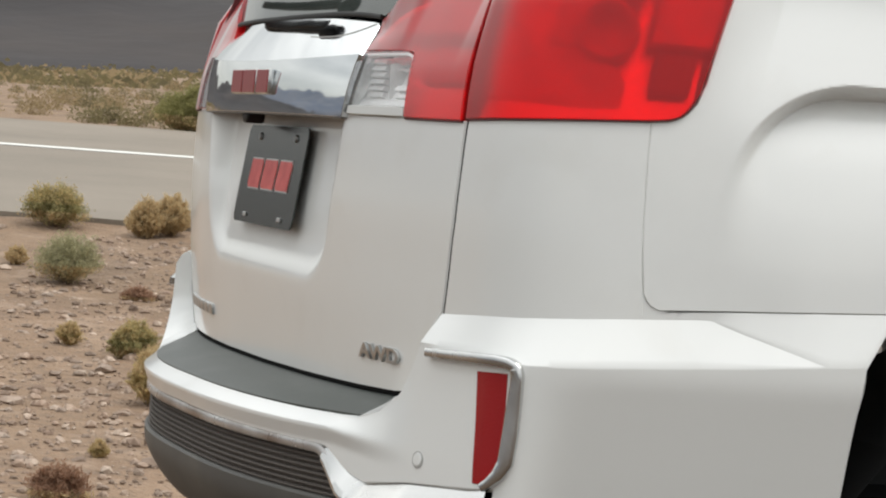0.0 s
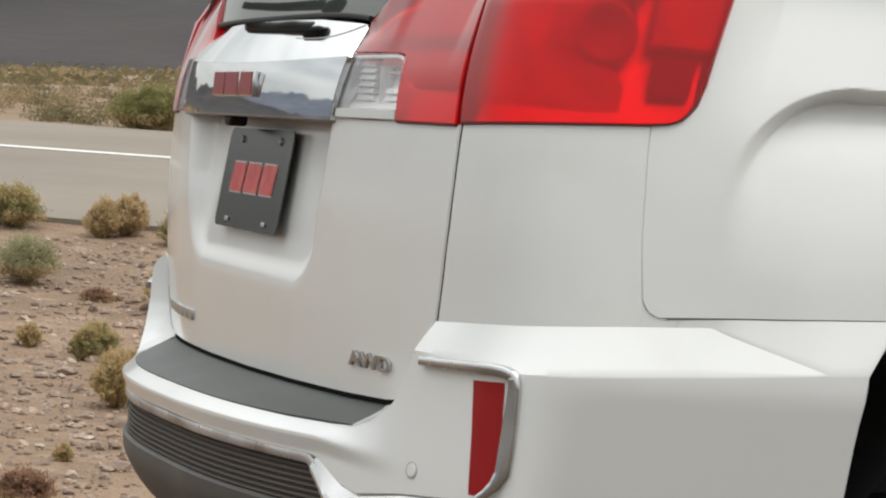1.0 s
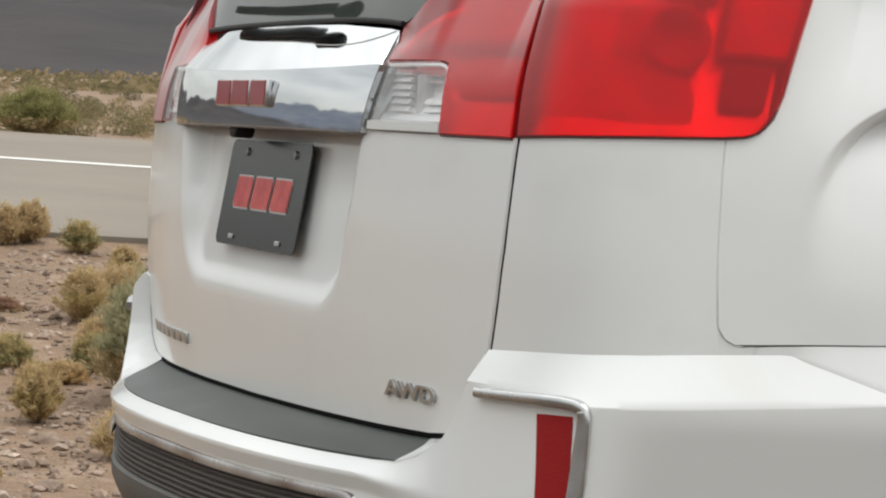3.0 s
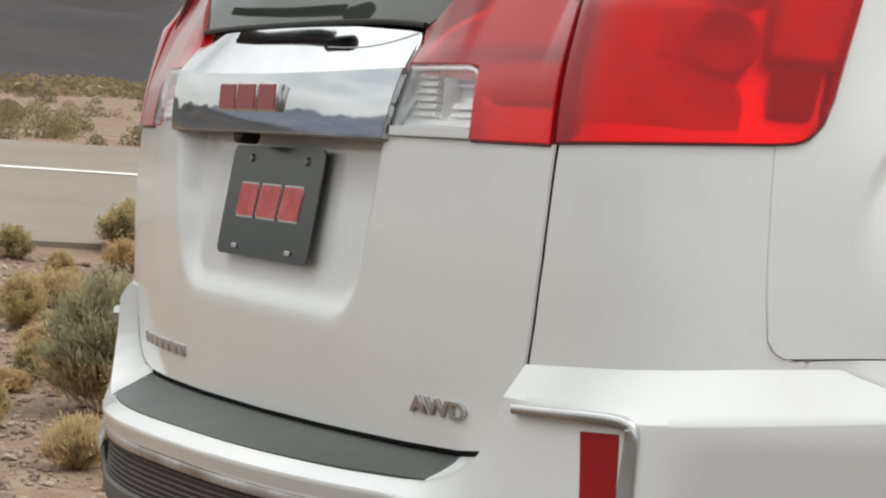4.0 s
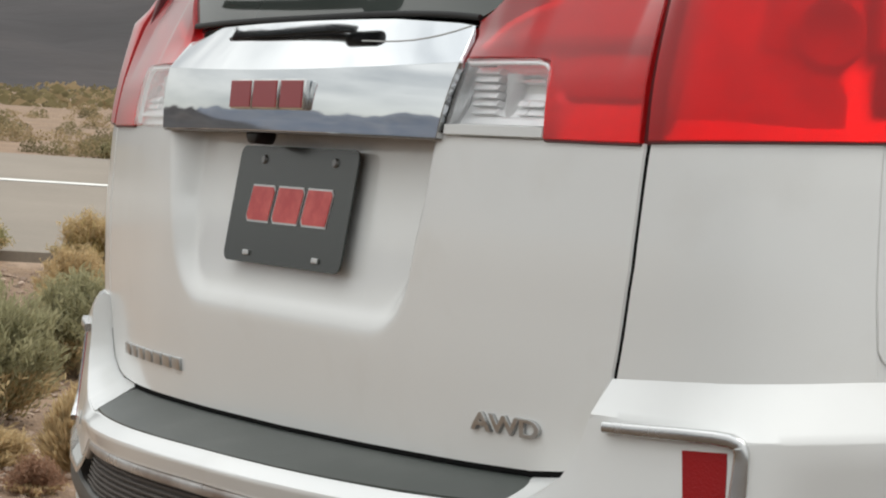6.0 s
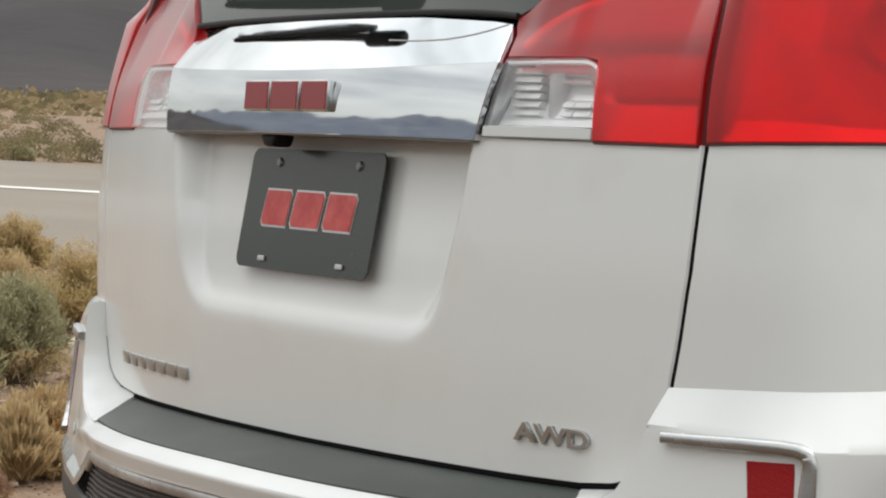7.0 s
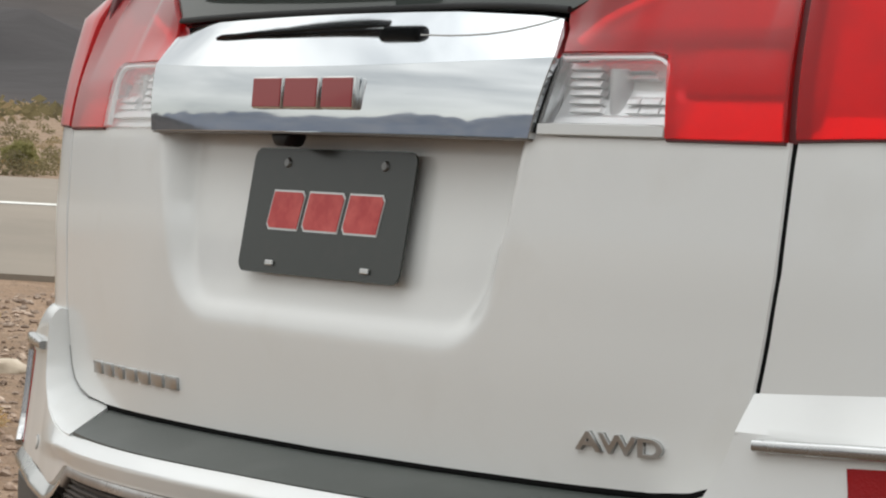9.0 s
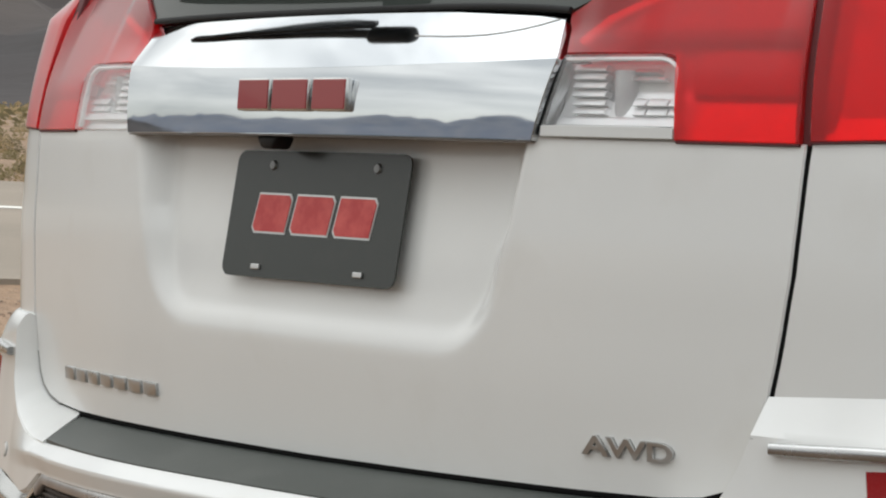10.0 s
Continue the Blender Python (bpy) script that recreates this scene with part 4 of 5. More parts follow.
        panel("housing", body, [(.662, 1.068), (.94, 1.08)], [(.645, 1.36), (.955, 1.36)], [(.662, 1.068), (.645, 1.36)], [(.94, 1.08), (.955, 1.36)], 34, 24, LAMP_MIRROR, corner_lamp, bowl, .006, sgn)
        plate_in("inner_rim", .664, .676, 1.078, 1.35, LAMP_DIM, -.010, corner_lamp, .004)
        panel("inner_panel", body, [(.680, 1.086), (.80, 1.092), (.858, 1.096)], [(.678, 1.34), (.79, 1.34)], [(.680, 1.086), (.678, 1.34)], [(.858, 1.096), (.852, 1.13), (.83, 1.15), (.80, 1.175), (.79, 1.34)], 12, 18, LAMP_MID, corner_lamp, -.014, .02, sgn, lip=.008)
        c, n = skin(body, sgn * .822, 1.184, -.012), skin_normal(body, sgn * .822, 1.184)
        turn = n.to_track_quat("Z", "Y").to_matrix().to_4x4()
        bm = bmesh.new()
        rows = [(.001, -.010), (.014, -.009), (.020, -.004), (.026, .004), (.032, .007), (.036, .003), (.037, -.010)]
        made = [[bm.verts.new((r * math.cos(a), r * math.sin(a), h)) for a in np.linspace(0, 2 * math.pi, 32, endpoint=False)] for r, h in rows]
        for p, q in zip(made, made[1:]):
            for k in range(32):
                bm.faces.new((p[k], p[(k + 1) % 32], q[(k + 1) % 32], q[k]))
        bmesh.ops.transform(bm, matrix=Matrix.Translation(c) @ turn, verts=bm.verts)
        part("lamp_bowl", bm, LAMP_DIM, corner_lamp, smooth=40)
        plate_in("inner_block", .755, .792, 1.165, 1.215, LAMP_DIM, -.012, corner_lamp, .012)
        plate_in("inner_block", .890, .930, 1.116, 1.156, LAMP_DARK, -.008, corner_lamp, .005)
        plate_in("inner_panel", .876, .945, 1.173, 1.34, LAMP_MID, -.012, corner_lamp, .006)
        plate_in("inner_block", .800, .850, 1.2285, 1.27, LAMP_DIM, -.012, corner_lamp, .010)

        # dark strip laid in the gap beside the tailgate in place of its shade
        for z0, z1, mat in ((.80, 1.069, GAP), (1.069, 1.34, LENS_GAP)):
            zz = np.linspace(z0, z1, 5)
            lf, rt = [(side_seam(sgn, z) - .012, z) for z in zz], [(side_seam(sgn, z) + .012, z) for z in zz]
            panel("gate_gap_shade", body, [lf[0], rt[0]], [lf[-1], rt[-1]], lf, rt, 3, 16, mat, car, -.0022, .01, sgn)
        panel("panel_seal", body, [(.88, .850), (1.25, .878)], [(.885, 1.075), (.93, 1.075)], [(.88, .850), (.885, 1.075)], [(1.25, .878), (1.20, .895), (.93, .905), (.93, 1.075)], 30, 10, SEAM, car, -.0032, .01, sgn)
        panel("corner_panel", body, [(.888, .862), (.926, .866)], [(.8905, .905), (.8955, .905)], [(.888, .862), (.8905, .905)], [(.926, .8718), (.912, .8735), (.9030, .878), (.8972, .888), (.8955, .905)], 6, 10, PAINT, car, -.0015, .01, sgn)
        # painted corner beneath the lamp, part of the bumper cover
        drop = 0.0 if sgn > 0 else -.016
        panel("corner_panel", body, [(side_seam(sgn, .8395) + .0055, .8395 + drop), (.743, .8485 + drop), (.8955, .859 + drop)], [(.6605, 1.0695), (.75, 1.0735), (.8945, 1.0815)],
              [(side_seam(sgn, .8395) + .0055, .8395 + drop)] + [(side_seam(sgn, z) + .0055, z) for z in (.865, .89, .955, 1.0)] + [(.6605, 1.0695)], [(.8955, .859 + drop), (.8955, .90), (.8945, 1.0815)], 40, 22, PAINT, car, 0.0, .02, sgn, "white painted corner panel")

        # quarter panel with the stepped flare over the wheel
        def flare(s, z):
            a = abs(s)
            h = max(0.0, min(.10, z - 1.05))
            lean = -.20 * (h * h / .2 + max(0, z - 1.15)) * max(0, min(1, (a - .955) / .06))
            if a < .98 or z < .8:
                return lean
            turn = max(0.0, min(1.0, (1.127 - a) / .142))
            top = 1.142 + .03 * max(0, a - 1.15) - .14 * (1 - math.sqrt(1 - turn * turn))
            k = max(0.0, min(1.0, (top - z) / (.0145 + .06 * turn ** 3)))
            e = max(0.0, min(1.0, (a - .98) / .06, (2.15 - a) / .1))
            ramp = max(0, min(1, (z - .89) / .25))
            return -.046 * k * k * (3 - 2 * k) * e * e * (3 - 2 * e) * ramp ** 2.5 + lean
        panel("quarter_panel", body, [(.915, .8724), (1.0, .8767), (1.25, .8878)], [(.955, 1.30), (1.25, 1.295)],
              [(.915, .8732), (.905, .8782), (.8985, .89), (.8975, .96), (.8965, 1.083), (.920, 1.087), (.935, 1.094), (.944, 1.106), (.950, 1.13), (.955, 1.30)], [(1.25, .8885), (1.25, 1.295)], 120, 190, PAINT, car, flare, .02, sgn, "white quarter panel with stepped wheel flare")
        panel("quarter_panel", body, [(1.25, .890), (1.30, .93), (1.9, .935), (2.0, .90)], [(1.25, 1.295), (2.0, 1.19)], [(1.25, .890), (1.25, 1.295)], [(2.0, .90), (2.0, 1.19)], 60, 50, PAINT, car, flare, .02, sgn, lip=.0004)
        panel("roof_pillar", body, [(.956, 1.303), (1.45, 1.295)], [(.92, 1.60), (1.35, 1.60)], [(.956, 1.303), (.94, 1.4), (.92, 1.60)], [(1.45, 1.295), (1.35, 1.60)], 24, 16, PAINT, car, 0.0, .02, sgn)
        panel("upper_pillar", body, [(.505, 1.355), (.952, 1.355)], [(.52, 1.60), (.92, 1.60)], [(.505, 1.355), (.535, 1.42), (.52, 1.60)], [(.952, 1.355), (.92, 1.60)], 18, 10, PAINT, car, 0.0, .02, sgn)
        panel("side_window", body, [(1.505, 1.20), (3.55, 1.17)], [(1.36, 1.59), (3.0, 1.59)], [(1.505, 1.20), (1.36, 1.59)], [(3.55, 1.17), (3.0, 1.59)], 30, 10, GLASS, car, -.006, .01, sgn)
        panel("rear_door", body, [(2.15, .42), (2.85, .42)], [(2.005, 1.19), (2.85, 1.185)], [(2.15, .42), (2.15, .75), (2.005, .90), (2.005, 1.19)], [(2.85, .42), (2.85, 1.185)], 14, 14, PAINT, car, 0.0, .02, sgn)
        panel("front_door", body, [(2.856, .42), (3.75, .42)], [(2.856, 1.185), (3.75, 1.165)], [(2.856, .42), (2.856, 1.185)], [(3.75, .42), (3.75, 1.165)], 14, 12, PAINT, car, 0.0, .02, sgn)
        panel("front_fender", body, [(3.756, .42), (3.95, .42), (4.0, .80), (4.25, .92), (4.60, .90), (4.75, .80)], [(3.756, 1.16), (4.75, 1.03)], [(3.756, .42), (3.756, 1.16)], [(4.75, .80), (4.75, 1.03)], 26, 12, PAINT, car, 0.0, .02, sgn)

        # bumper: sloping shelf, side cover, light reflector and its bright surround
        inner_line = [(.6195, .8445) if sgn > 0 else (.644, .8475), (.70, .850), (.743, .8525), (.873, .8605), (.976, .8655)]
        outer_line = ([(.640, .811), (.751, .810)] if sgn > 0 else [(.670, .830), (.70, .826), (.751, .817)]) + [(.800, .805), (.815, .803), (.925, .808), (1.054, .815), (1.160, .822)]
        def hung(s, z):
            return body(sgn * s, z + sag(sgn * s))
        a = [hung(s, z) for s, z in resampled(inner_line, 36)] + [hung(.99, .862), bumper(sgn * 1.16, .8225)]
        b = [bumper(sgn * s, z) for s, z in resampled(outer_line, 48)]
        def spaced(line, n=60):
            p = np.array([tuple(q) for q in line])
            y = np.concatenate([[0], np.cumsum(np.linalg.norm(np.diff(p, axis=0), axis=1))])
            return [Vector([np.interp(u, y, p[:, k]) for k in range(3)]) for u in np.linspace(0, y[-1], n)]
        tip, foot = a[0], b[0]
        v, f = ruled_mesh(spaced(a), spaced(b), 70, 6, .0025, 0.0 if sgn > 0 else .010)
        if sgn < 0:
            f = [q[::-1] for q in f]
        mesh_ob("bumper_shelf", v, f, PAINT, car, "white sloping bumper shelf", 30)
        top = [hung(.893, .8655), hung(.926, .8712), hung(1.0, .8757), hung(1.1, .8805), hung(1.192, .8845)]
        lowline = [hung(.893, .860), hung(.976, .864), hung(.99, .862) + Vector((sgn * .001, -.001, 0)), bumper(sgn * 1.16, .8225), bumper(sgn * 1.2085, .8255)]
        v, f = ruled_mesh(spaced(top), spaced(lowline), 50, 6, .004)
        mesh_ob("bumper_side_top", v, f, PAINT, car, smooth=30)
        panel("bumper_side", bumper, [(.800, .45), (1.222, .45)], [(.800, .8035), (.815, .8015), (.925, .8065), (1.054, .8135), (1.16, .8205), (1.2085, .8235)], [(.800, .45), (.800, .8035)],
              [(1.222, .45), (1.214, .62), (1.210, .68), (1.206, .735), (1.205, .767), (1.206, .795), (1.2085, .8235)], 60, 26, PAINT, car, 0.0, .025, sgn, "white bumper side", lip=.004)
        panel("side_reflector", bumper, [(.7685, .6655), (.786, .6655)], [(.751, .789), (.797, .791)], [(.7685, .6655), (.760, .73), (.751, .789)], [(.786, .6655), (.803, .684), (.801, .735), (.797, .791)], 8, 18, RED_PLASTIC, car, .001, .02, sgn, "tall red bumper reflector", lip=.003)
        trim_line = [(.662 if sgn > 0 else .676, .7975), (.70, .7985), (.75, .8005), (.785, .8015), (.800, .8005), (.8085, .797), (.8115, .789), (.812, .76), (.8125, .72), (.812, .69), (.806, .676), (.797, .666), (.785, .657)]
        trim_width = [.011, .012, .013, .013, .013, .013, .014, .016, .018, .018, .015, .012, .010]
        fine, widths = [], []
        for (p, q), (w0, w1) in zip(zip(trim_line, trim_line[1:]), zip(trim_width, trim_width[1:])):
            for k in range(4):
                fine.append((p[0] + (q[0] - p[0]) * k / 4, p[1] + (q[1] - p[1]) * k / 4))
                widths.append(w0 + (w1 - w0) * k / 4)
        path = [skin(bumper, sgn * s, z + .0035, .003) for s, z in fine]
        v, f = tube_mesh(path, [skin_normal(bumper, sgn * s, z) for s, z in fine], widths, .014, 12)
        mesh_ob("reflector_surround", v, f, SATIN, car, "bright chrome surround of the reflector", 50)
        # the wall turns in from the crease to the tailgate's gap; on the far side it is wider and runs up to the shelf's tip
        back = Vector((0, .010 if sgn > 0 else .003, 0))
        if sgn > 0:
            a = [body(s, z - .002) + back for s, z in edge[:4]] + [hung(.6135, .822) + back, hung(.6195, .847)]
            b = [bumper(s, z) for s, z in ((.536, .7105), (.575, .7215), (.612, .747), (.631, .78), (.640, .810))]
        else:
            a = [body(s - .002, z - .003) + back for s, z in off_edge[:7]] + [tip]
            b = [bumper(-s, z) for s, z in off_crease] + [foot, foot.lerp(tip, .5) + Vector((0, 0, .010)), tip]
        v, f = ruled_mesh(spaced(a), spaced(b), 40, 8, .004)
        mesh_ob("bumper_inner_wall", v, f, PAINT, car, smooth=50)
        # parking sensor
        at, n = skin(bumper, sgn * .666, .677, .0), skin_normal(bumper, sgn * .666, .677)
        turn = n.to_track_quat("Z", "Y").to_matrix().to_4x4()
        bm = bmesh.new()
        rows = [(.0, .0022), (.0072, .0020), (.0080, .0012), (.0082, -.004)]
        made = [[bm.verts.new((r * math.cos(t) + 1e-5, r * math.sin(t), h)) for t in np.linspace(0, 2 * math.pi, 24, endpoint=False)] for r, h in rows]
        for p, q in zip(made, made[1:]):
            for k in range(24):
                bm.faces.new((p[k], q[k], q[(k + 1) % 24], p[(k + 1) % 24]))
        bmesh.ops.transform(bm, matrix=Matrix.Translation(at) @ turn, verts=bm.verts)
        sensor = part("parking_sensor", bm, PAINT, car, "round parking sensor", 40)
        ring_path = [at + turn.to_3x3() @ Vector((.0092 * math.cos(t), .0092 * math.sin(t), .0006)) for t in np.linspace(0, 2 * math.pi, 29)]
        v, f = tube_mesh(ring_path, [n] * 29, .0014, .0014, 6)
        mesh_ob("sensor_gap", v, f, SENSOR_RING, sensor, smooth=60)
        # bright ledge that runs from the grille to the reflector
        a = [bumper(sgn * s, z) for s, z in ((.478, .668), (.503, .656), (.530, .642), (.566, .634), (.65, .6455), (.79, .660))]
        out, lift = (1, 0) if sgn > 0 else (.45, .008)
        b = [skin(bumper, sgn * s, z + lift, o * out) for s, z, o in ((.474, .655, .006), (.497, .640, .010), (.524, .622, .016), (.560, .610, .020), (.65, .620, .024), (.80, .636, .022))]
        v, f = ruled_mesh(spaced(a), spaced(b), 40, 4, .006)
        mesh_ob("bumper_ledge", v, f, SATIN, car, "bright silver ledge low on the bumper", 40)

    # rear bumper face across the car: a bright rounded lip beside the pad that widens and fades towards the corners
    def bumper_lip(s, z):
        a = abs(s)
        fade = max(0.0, min(1.0, (.645 - a) / .12))
        sunk = .004 * max(0.0, min(1.0, (.535 - a) / .04))
        high = float(np.interp(a, [.5, .536, .575, .612, .63], [.707, .7085, .7205, .746, .78]))
        foot = float(np.interp(a, [.5, .62], [.6915, .684]))
        t = max(0.0, min(1.0, (high - z) / (high - foot)))
        under = max(0.0, min(1.0, (foot - .004 - z) / .016))
        return fade * (.0125 * t ** 1.3 - .008 * under) - sunk * (1 - t)

    off_top = [(-s, z - .001) for s, z in ((.751, .8165), (.70, .8255), (.670, .829))] + [(-s, z - .002) for s, z in off_crease[::-1]] + [(-.40, .706)]
    top_line = [(0, .707), (.40, .706), (.536, .7085), (.575, .7205), (.612, .746), (.630, .78), (.640, .8095), (.751, .8085), (.800, .8035)]
    low_line = [(0, .671), (.47, .669), (.482, .667), (.530, .644), (.566, .636), (.65, .648), (.80, .662)]
    panel("bumper_face", bumper, [(-s, z) for s, z in low_line[:0:-1]] + low_line, [(-.80, .8035)] + off_top + top_line,
          [(-.80, .662), (-.80, .8035)], [(.80, .662), (.80, .8035)], 180, 22, PAINT, car,
          bumper_lip, .03, 1, "white rear bumper", lip=.004)
    # step pad
    ss = np.linspace(-1, 1, 81)
    def gate_low(u):
        return float(np.interp(u, *zip(*low)))
    reach = [(.512 if u > 0 else .494) * u for u in ss]
    a = [skin(body, x, gate_low(x) - .0055, -.006) for x in reach]
    b = [skin(bumper, (.540 if u > 0 else .490) * u, .7085 + (.004 * u ** 6 if u > 0 else 0), -.004) for u in ss]
    v, f = ruled_mesh(a, b, 100, 6, .012, .002)
    mesh_ob("step_pad", v, f, PAD, car, "dark grey textured step pad", 30)
    # grille: bright top strip, dark mesh and slats
    grille = tagged(new("lower_grille"), "dark slatted lower grille with bright top strip")
    grille.parent = car
    run = [(s, .6630 - .55 * max(0, abs(s) - .462)) for s in np.linspace(-.494, .494, 100)]
    path = [skin(bumper, s, z, -.0005) for s, z in run]
    v, f = tube_mesh(path, [skin_normal(bumper, s, z) for s, z in run], .0135, .010, 10)
    mesh_ob("top_strip", v, f, DULL_CHROME, grille, smooth=50)
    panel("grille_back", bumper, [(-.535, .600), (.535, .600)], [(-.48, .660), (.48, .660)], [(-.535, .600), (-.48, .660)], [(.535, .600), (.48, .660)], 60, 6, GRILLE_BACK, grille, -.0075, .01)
    for k in range(7):
        z = .6080 + k * .0072
        e = .527 - k * .0075
        path = [skin(bumper, s, z, -.0065) for s in np.linspace(-e, e, 70)]
        v, f = tube_mesh(path, [skin_normal(bumper, s, z) for s in np.linspace(-e, e, 70)], .0040, .0075, 6)
        mesh_ob("slat", v, f, DUSTY, grille)
        verts, faces = [], []
        for j in range(44):
            s = -.49 + j * .0228 + (.0114 if k % 2 else 0)
            if abs(s) > e:
                continue
            p, n = skin(bumper, s, z + .004, -.0066), skin_normal(bumper, s, z)
            t = (bumper(s + .01, z) - bumper(s - .01, z)).normalized()
            c = len(verts)
            for du, dv in ((-1, -1), (1, -1), (1, 1), (-1, 1)):
                for dn in (0, -.012):
                    verts.append(p + t * du * .0016 + Vector((0, 0, dv * .004)) + n * dn)
            faces += [(c, c + 2, c + 4, c + 6), (c, c + 1, c + 3, c + 2), (c + 4, c + 5, c + 7, c + 6), (c + 2, c + 3, c + 5, c + 4), (c, c + 6, c + 7, c + 1)]
        mesh_ob("mesh_web", verts, faces, DUSTY, grille)
    def tuck(s, z):
        """The valance runs in under the car below its rounded top."""
        keep = max(0.0, min(1.0, (.80 - s) / .10))
        return .003 - .9 * max(0.0, .585 - z) ** 1.25 * keep
    panel("lower_valance", bumper, [(-.80, .38), (.80, .38)], [(-.80, .628), (-.65, .612), (-.545, .602), (0, .602), (.545, .602), (.65, .612), (.80, .628)], [(-.80, .38), (-.80, .628)], [(.80, .38), (.80, .628)], 90, 22, GREY_PLASTIC, car, tuck, .03, 1, "dark grey unpainted lower bumper", lip=.004)

    # roof, bonnet and nose close the body
    def sheet(name, rows, mat, label=""):
        verts, faces = [], []
        for y, z, half, crown in rows:
            for k in range(13):
                u = -1 + k / 6
                verts.append((u * half, y, z + crown * (1 - u * u)))
        n = len(verts)
        verts += [(x, y, z - .02) for x, y, z in verts]
        for i in range(len(rows) - 1):
            for k in range(12):
                a = i * 13 + k
                faces += [(a, a + 1, a + 14, a + 13), (n + a, n + a + 13, n + a + 14, n + a + 1)]
        for i in range(len(rows) - 1):
            for a, b in ((i * 13, i * 13 + 13), (i * 13 + 12, i * 13 + 25)):
                faces.append((a, b, n + b, n + a))
        for base in (0, (len(rows) - 1) * 13):
            for k in range(12):
                faces.append((base + k, n + base + k, n + base + k + 1, base + k + 1))
        return mesh_ob(name, verts, faces, mat, car, label, 40)

    sheet("roof", [(.14, 1.597, .70, .02), (.25, 1.61, .75, .04), (.7, 1.61, .775, .06), (1.5, 1.61, .785, .075), (2.4, 1.605, .77, .06), (2.75, 1.59, .74, .04)], PAINT, "white painted roof")
    sheet("windscreen", [(2.76, 1.585, .735, .04), (3.1, 1.40, .78, .05), (3.6, 1.15, .82, .05)], GLASS)
    sheet("bonnet", [(3.58, 1.14, .84, .04), (4.1, 1.06, .82, .05), (4.42, .98, .70, .05)], PAINT)
    panel("front_end", body, [(4.75, .40), (6.2, .40)], [(4.75, 1.03), (6.2, 1.02)], [(4.75, .40), (4.75, 1.03)], [(6.2, .40), (6.2, 1.02)], 30, 8, PAINT, car, 0.0, .02, 1)
    panel("front_end", body, [(4.75, .40), (6.2, .40)], [(4.75, 1.03), (6.2, 1.02)], [(4.75, .40), (4.75, 1.03)], [(6.2, .40), (6.2, 1.02)], 30, 8, PAINT, car, 0.0, .02, -1)

    # wheels and their housings
    def turned(bm, rows, m, seg=48):
        made = [[bm.verts.new(m @ Vector((h, r * math.cos(a), r * math.sin(a)))) for a in np.linspace(0, 2 * math.pi, seg, endpoint=False)] for r, h in rows]
        for p, q in zip(made, made[1:]):
            for k in range(seg):
                bm.faces.new((p[k], p[(k + 1) % seg], q[(k + 1) % seg], q[k]))
    for y in (.90, 3.76):
        for sgn in sides:
            wheel = tagged(new("wheel"), "black tyre on a silver alloy wheel")
            wheel.parent = car
            m = Matrix.Translation((sgn * .775, y, .352)) @ Matrix.Diagonal((sgn, 1, 1, 1))
            bm = bmesh.new()
            turned(bm, [(.235, -.10), (.30, -.115), (.345, -.105), (.356, -.07), (.358, 0), (.356, .07), (.345, .105), (.30, .115), (.235, .10), (.235, -.10)], m)
            part("tyre", bm, RUBBER, wheel, smooth=40)
            bm = bmesh.new()
            turned(bm, [(.236, .095), (.225, .10), (.215, .07), (.21, -.09), (.236, -.09)], m)
            turned(bm, [(.001, .085), (.05, .085), (.06, .07), (.06, .02)], m)
            for k in range(5):
                a = 2 * math.pi * k / 5
                box(bm, sized(m @ pose(.06, .135 * math.cos(a), .135 * math.sin(a), math.degrees(a) - 90), .03, .05, .17), .008)
            part("rim", bm, ALLOY, wheel, smooth=40)
            bm = bmesh.new()
            turned(bm, [(.53, .055), (.53, -.22), (.02, -.22)], m, 40)
            part("wheel_housing", bm, BLACK, car)
    return car


build_ground()
build_road()
build_mountains()
car = build_car()

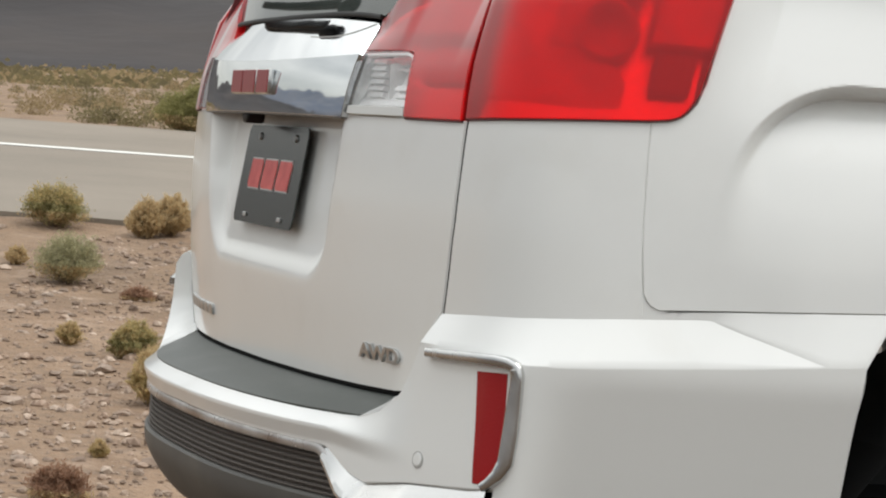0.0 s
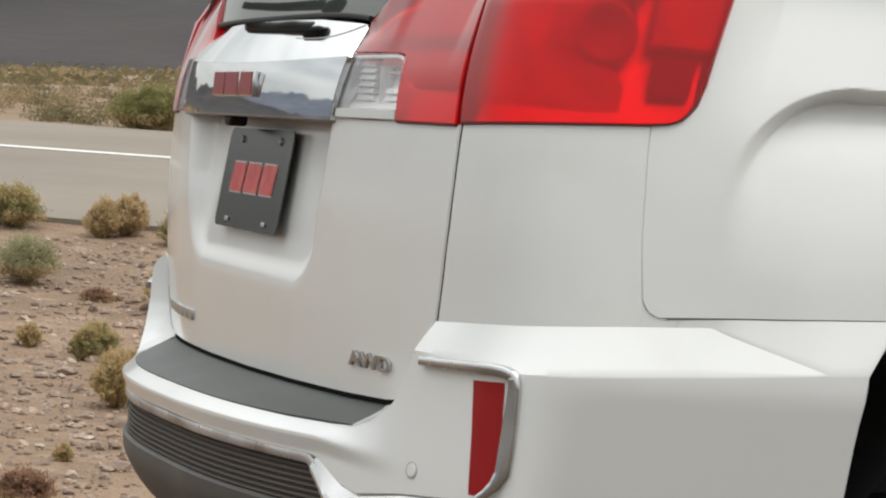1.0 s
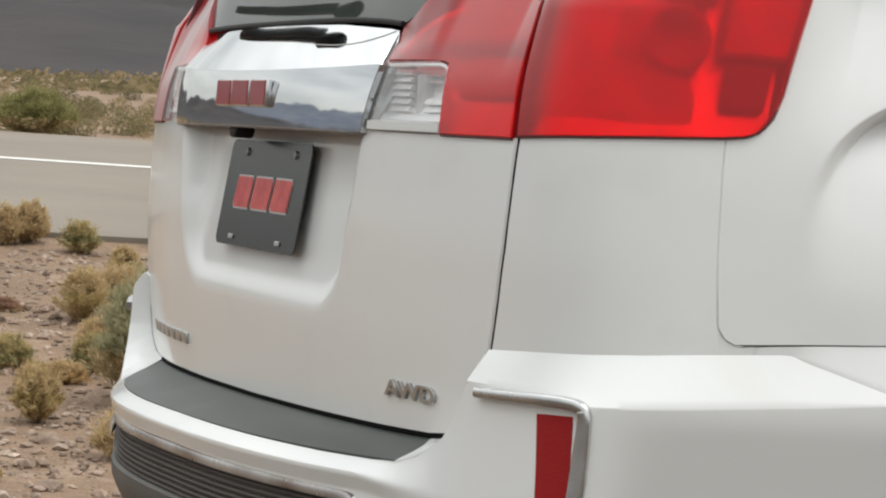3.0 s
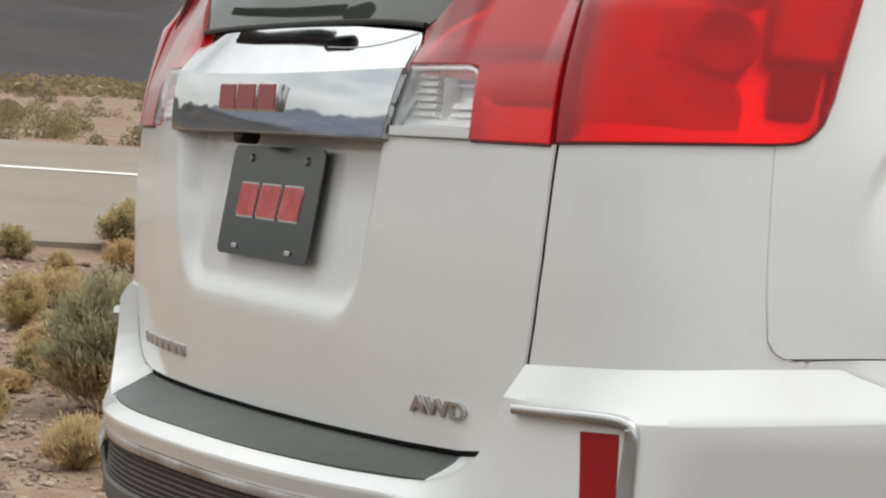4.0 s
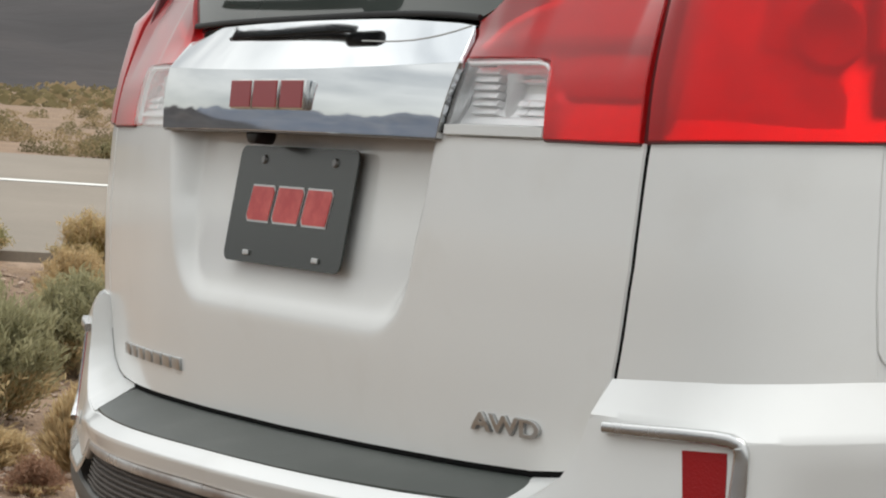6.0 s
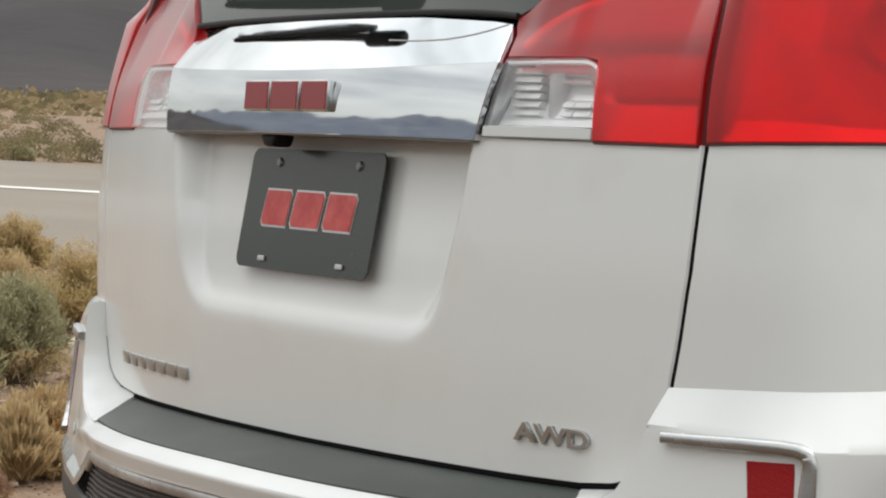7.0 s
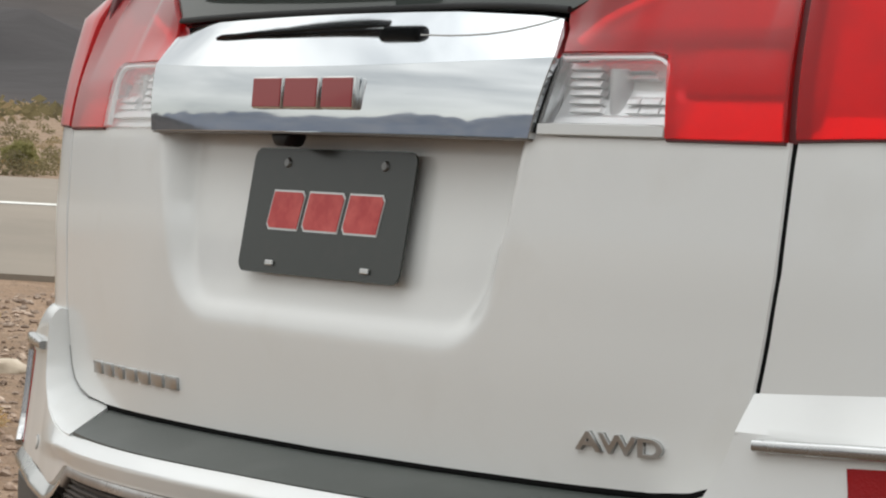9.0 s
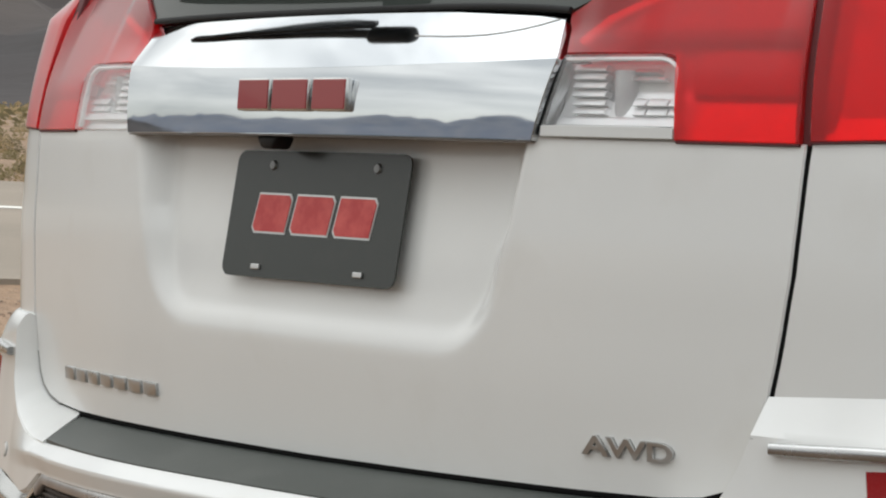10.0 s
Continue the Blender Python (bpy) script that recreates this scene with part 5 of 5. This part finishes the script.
# ---- shrubs, stones ----
SHRUBS = [
    ("sagebrush", -7.9, 1.24, .40, .27, SAGE, "round grey-green sagebrush on gravel", .010, .1),
    ("creosote_bush", -9.89, 1.53, .42, .26, GREEN, "yellow-green bush at the road edge", .012, .2),
    ("dry_bush", -9.66, 2.11, .26, .25, STRAW, "pale straw-coloured bush at the road edge", .012, .5),
    ("small_shrub", -6.18, .93, .13, .11, YELLOW, "small yellowish desert shrub", .008, .3),
    ("small_shrub", -5.97, 1.15, .20, .15, GREEN, "low green desert shrub with straw tips", .009, .3),
    ("rabbitbrush", -5.38, 1.08, .15, .14, YELLOW, "yellow-flowered rabbitbrush beside the bumper", .009, .4),
    ("small_shrub", -3.74, .56, .07, .075, YELLOW, "tiny yellow-green shrub among stones", .006, .3),
    ("russet_shrub", -3.07, .32, .20, .12, RUSSET, "low dry reddish shrub", .009, .2),
    ("russet_shrub", -7.44, 1.47, .18, .07, RUSSET, "flat dry reddish shrub", .009, .2),
    ("small_shrub", -8.46, 1.10, .13, .10, STRAW, "small dry straw shrub", .009, .5),
    ("creosote_bush", -9.35, 2.30, .26, .20, GREEN, "dull green bush at the road edge", .011, .2),
    ("rabbitbrush", -7.16, 1.73, .30, .27, YELLOW, "full yellow rabbitbrush on gravel", .010, .4),
    ("creosote_bush", -5.79, 1.39, .18, .19, GREEN, "dense green desert bush", .009, .2),
    ("rabbitbrush", -4.78, .95, .20, .22, YELLOW, "yellow-green rabbitbrush in flower", .010, .5),
    ("small_shrub", -5.87, 1.08, .15, .15, GREEN, "small green shrub with dry stems", .009, .3),
    ("dry_bush", -9.60, 1.97, .24, .24, STRAW, "thin straw-coloured bush by the road", .012, .5),
    ("creosote_bush", -9.52, 2.95, .42, .29, GREEN, "broad olive bush against the road", .012, .3),
    ("sagebrush", -5.11, 1.47, .58, .56, SAGE, "tall grey-green feathery sagebrush", .013, .6),
    ("rabbitbrush", -8.43, 2.27, .20, .18, YELLOW, "small ochre bush on gravel", .010, .4),
    ("dry_bush", -4.10, 1.04, .24, .16, STRAW, "matted dry grass and twigs", .012, .7),
    ("rabbitbrush", -8.84, 3.31, .44, .38, YELLOW, "tall yellow rabbitbrush near the road", .012, .5),
    ("sagebrush", -6.08, 2.17, .52, .44, SAGE, "grey-green sagebrush with yellow tips", .012, .5),
    ("dry_bush", -4.19, 1.42, .24, .27, STRAW, "dry straw-coloured grass clump", .013, .8),
    ("rabbitbrush", -7.36, 3.06, .72, .42, YELLOW, "broad yellow-olive rabbitbrush on pale sand", .011, .5),
    ("dry_bush", -4.45, 1.22, .42, .13, STRAW, "low mat of dry straw grass", .011, .6),
    ("russet_shrub", -3.92, 1.20, .20, .13, RUSSET, "small reddish-brown dry shrub", .009, .3),
    ("dry_bush", -4.75, 1.72, .34, .24, OCHRE, "ochre dry grass mound on gravel", .011, .6),
    ("dry_bush", -4.30, 1.55, .30, .15, STRAW, "flattened straw grass on gravel", .011, .6),
    ("dry_bush", -5.05, 2.05, .28, .13, OCHRE, "low ochre dry grass patch", .010, .5),
    ("dry_bush", -4.42, 1.78, .30, .12, STRAW, "low straw grass patch on brown dirt", .010, .5),
    ("rabbitbrush", -6.95, 2.45, .34, .30, YELLOW, "orange-yellow rabbitbrush in bloom", .010, .4),
    ("dry_bush", -6.35, 1.60, .30, .16, STRAW, "pale dry grass clump beside sagebrush", .010, .5),
    ("dry_bush", -5.60, 1.25, .22, .10, OCHRE, "ochre tuft of dry grass", .009, .5),
    ("dry_bush", -7.70, 2.05, .34, .20, STRAW, "broad pale dry bush on gravel", .010, .4),
    ("dry_bush", -8.95, 2.75, .30, .18, OCHRE, "ochre dry bush near the road edge", .011, .4),
    ("dry_bush", -5.85, 2.45, .38, .16, OCHRE, "ochre dry grass mat on sand", .010, .5),
    ("dry_bush", -5.30, 2.22, .40, .15, OCHRE, "faded ochre dry grass mat", .010, .5),
    ("dry_bush", -4.82, 1.95, .38, .13, STRAW, "trampled straw grass on sand", .010, .5),
    ("dry_bush", -7.75, 2.80, .40, .34, STRAW, "tan dry bush behind the bumper", .010, .5),
    ("creosote_bush", -22.05, 5.22, 1.05, .52, ROAD_GREEN, "dark green bush beyond the road", .020, .2),
    ("creosote_bush", -23.45, 12.02, .55, .38, ROAD_GREEN, "round dark bush beyond the road", .020, .2),
    ("creosote_bush", -22.06, 8.79, .34, .18, SAGE, "low grey bush beyond the road", .018, .2),
]
HEADS = {ROAD_GREEN.name: ROAD_GREEN, SAGE.name: SAGE, GREEN.name: YELLOW, YELLOW.name: STRAW, STRAW.name: STRAW, RUSSET.name: RUSSET, OCHRE.name: STRAW}
for i, (name, x, y, w, h, leaf, label, blade, spiky) in enumerate(SHRUBS):
    w, h = w * .82, h * .92
    shrub(name, x, y, w, h, leaf, label, seed=100 + i, leaves=int(3500 + 105000 * w * h), blade=blade * .60, spiky=spiky, heads=HEADS[leaf.name])
far_scrub()
scatter_stones("gravel", 40000, (3.2, 12.6), (-1.5, 6.5), (.0045, .027), ROCK, "scattered brown and grey pebbles", 31)
scatter_stones("loose_rocks", 260, (3.4, 12.8), (-2.5, 8.0), (.02, .05), ROCK, "larger loose reddish stones on the gravel", 32)


def pale_rock(x, y, length, width, height, turn, seed):
    """A flat weathered stone half sunk in the sand."""
    bm = bmesh.new()
    bmesh.ops.create_icosphere(bm, subdivisions=3, radius=1.0)
    for v in bm.verts:
        k = 1 + .22 * noise.noise(v.co * 1.6 + Vector((seed, 0, 0))) + .07 * noise.noise(v.co * 5)
        v.co = Vector((v.co.x * length / 2 * k, v.co.y * width / 2 * k, max(-.3, min(.62, v.co.z)) * height * k))
    bmesh.ops.rotate(bm, verts=bm.verts, cent=(0, 0, 0), matrix=Matrix.Rotation(turn, 3, "Z"))
    ob = part("rock", bm, PALE_ROCK, None, "", 45)
    ob.location = (x, y, ground_z(x, y) + height * .1)
    return tagged(ob, "flat pale sandstone rock half buried in sand", "rock", "pale rocks")


pale_rock(-6.68, 2.66, .46, .24, .09, 1.25, 3)
pale_rock(-6.50, 2.95, .34, .20, .06, 1.5, 7)
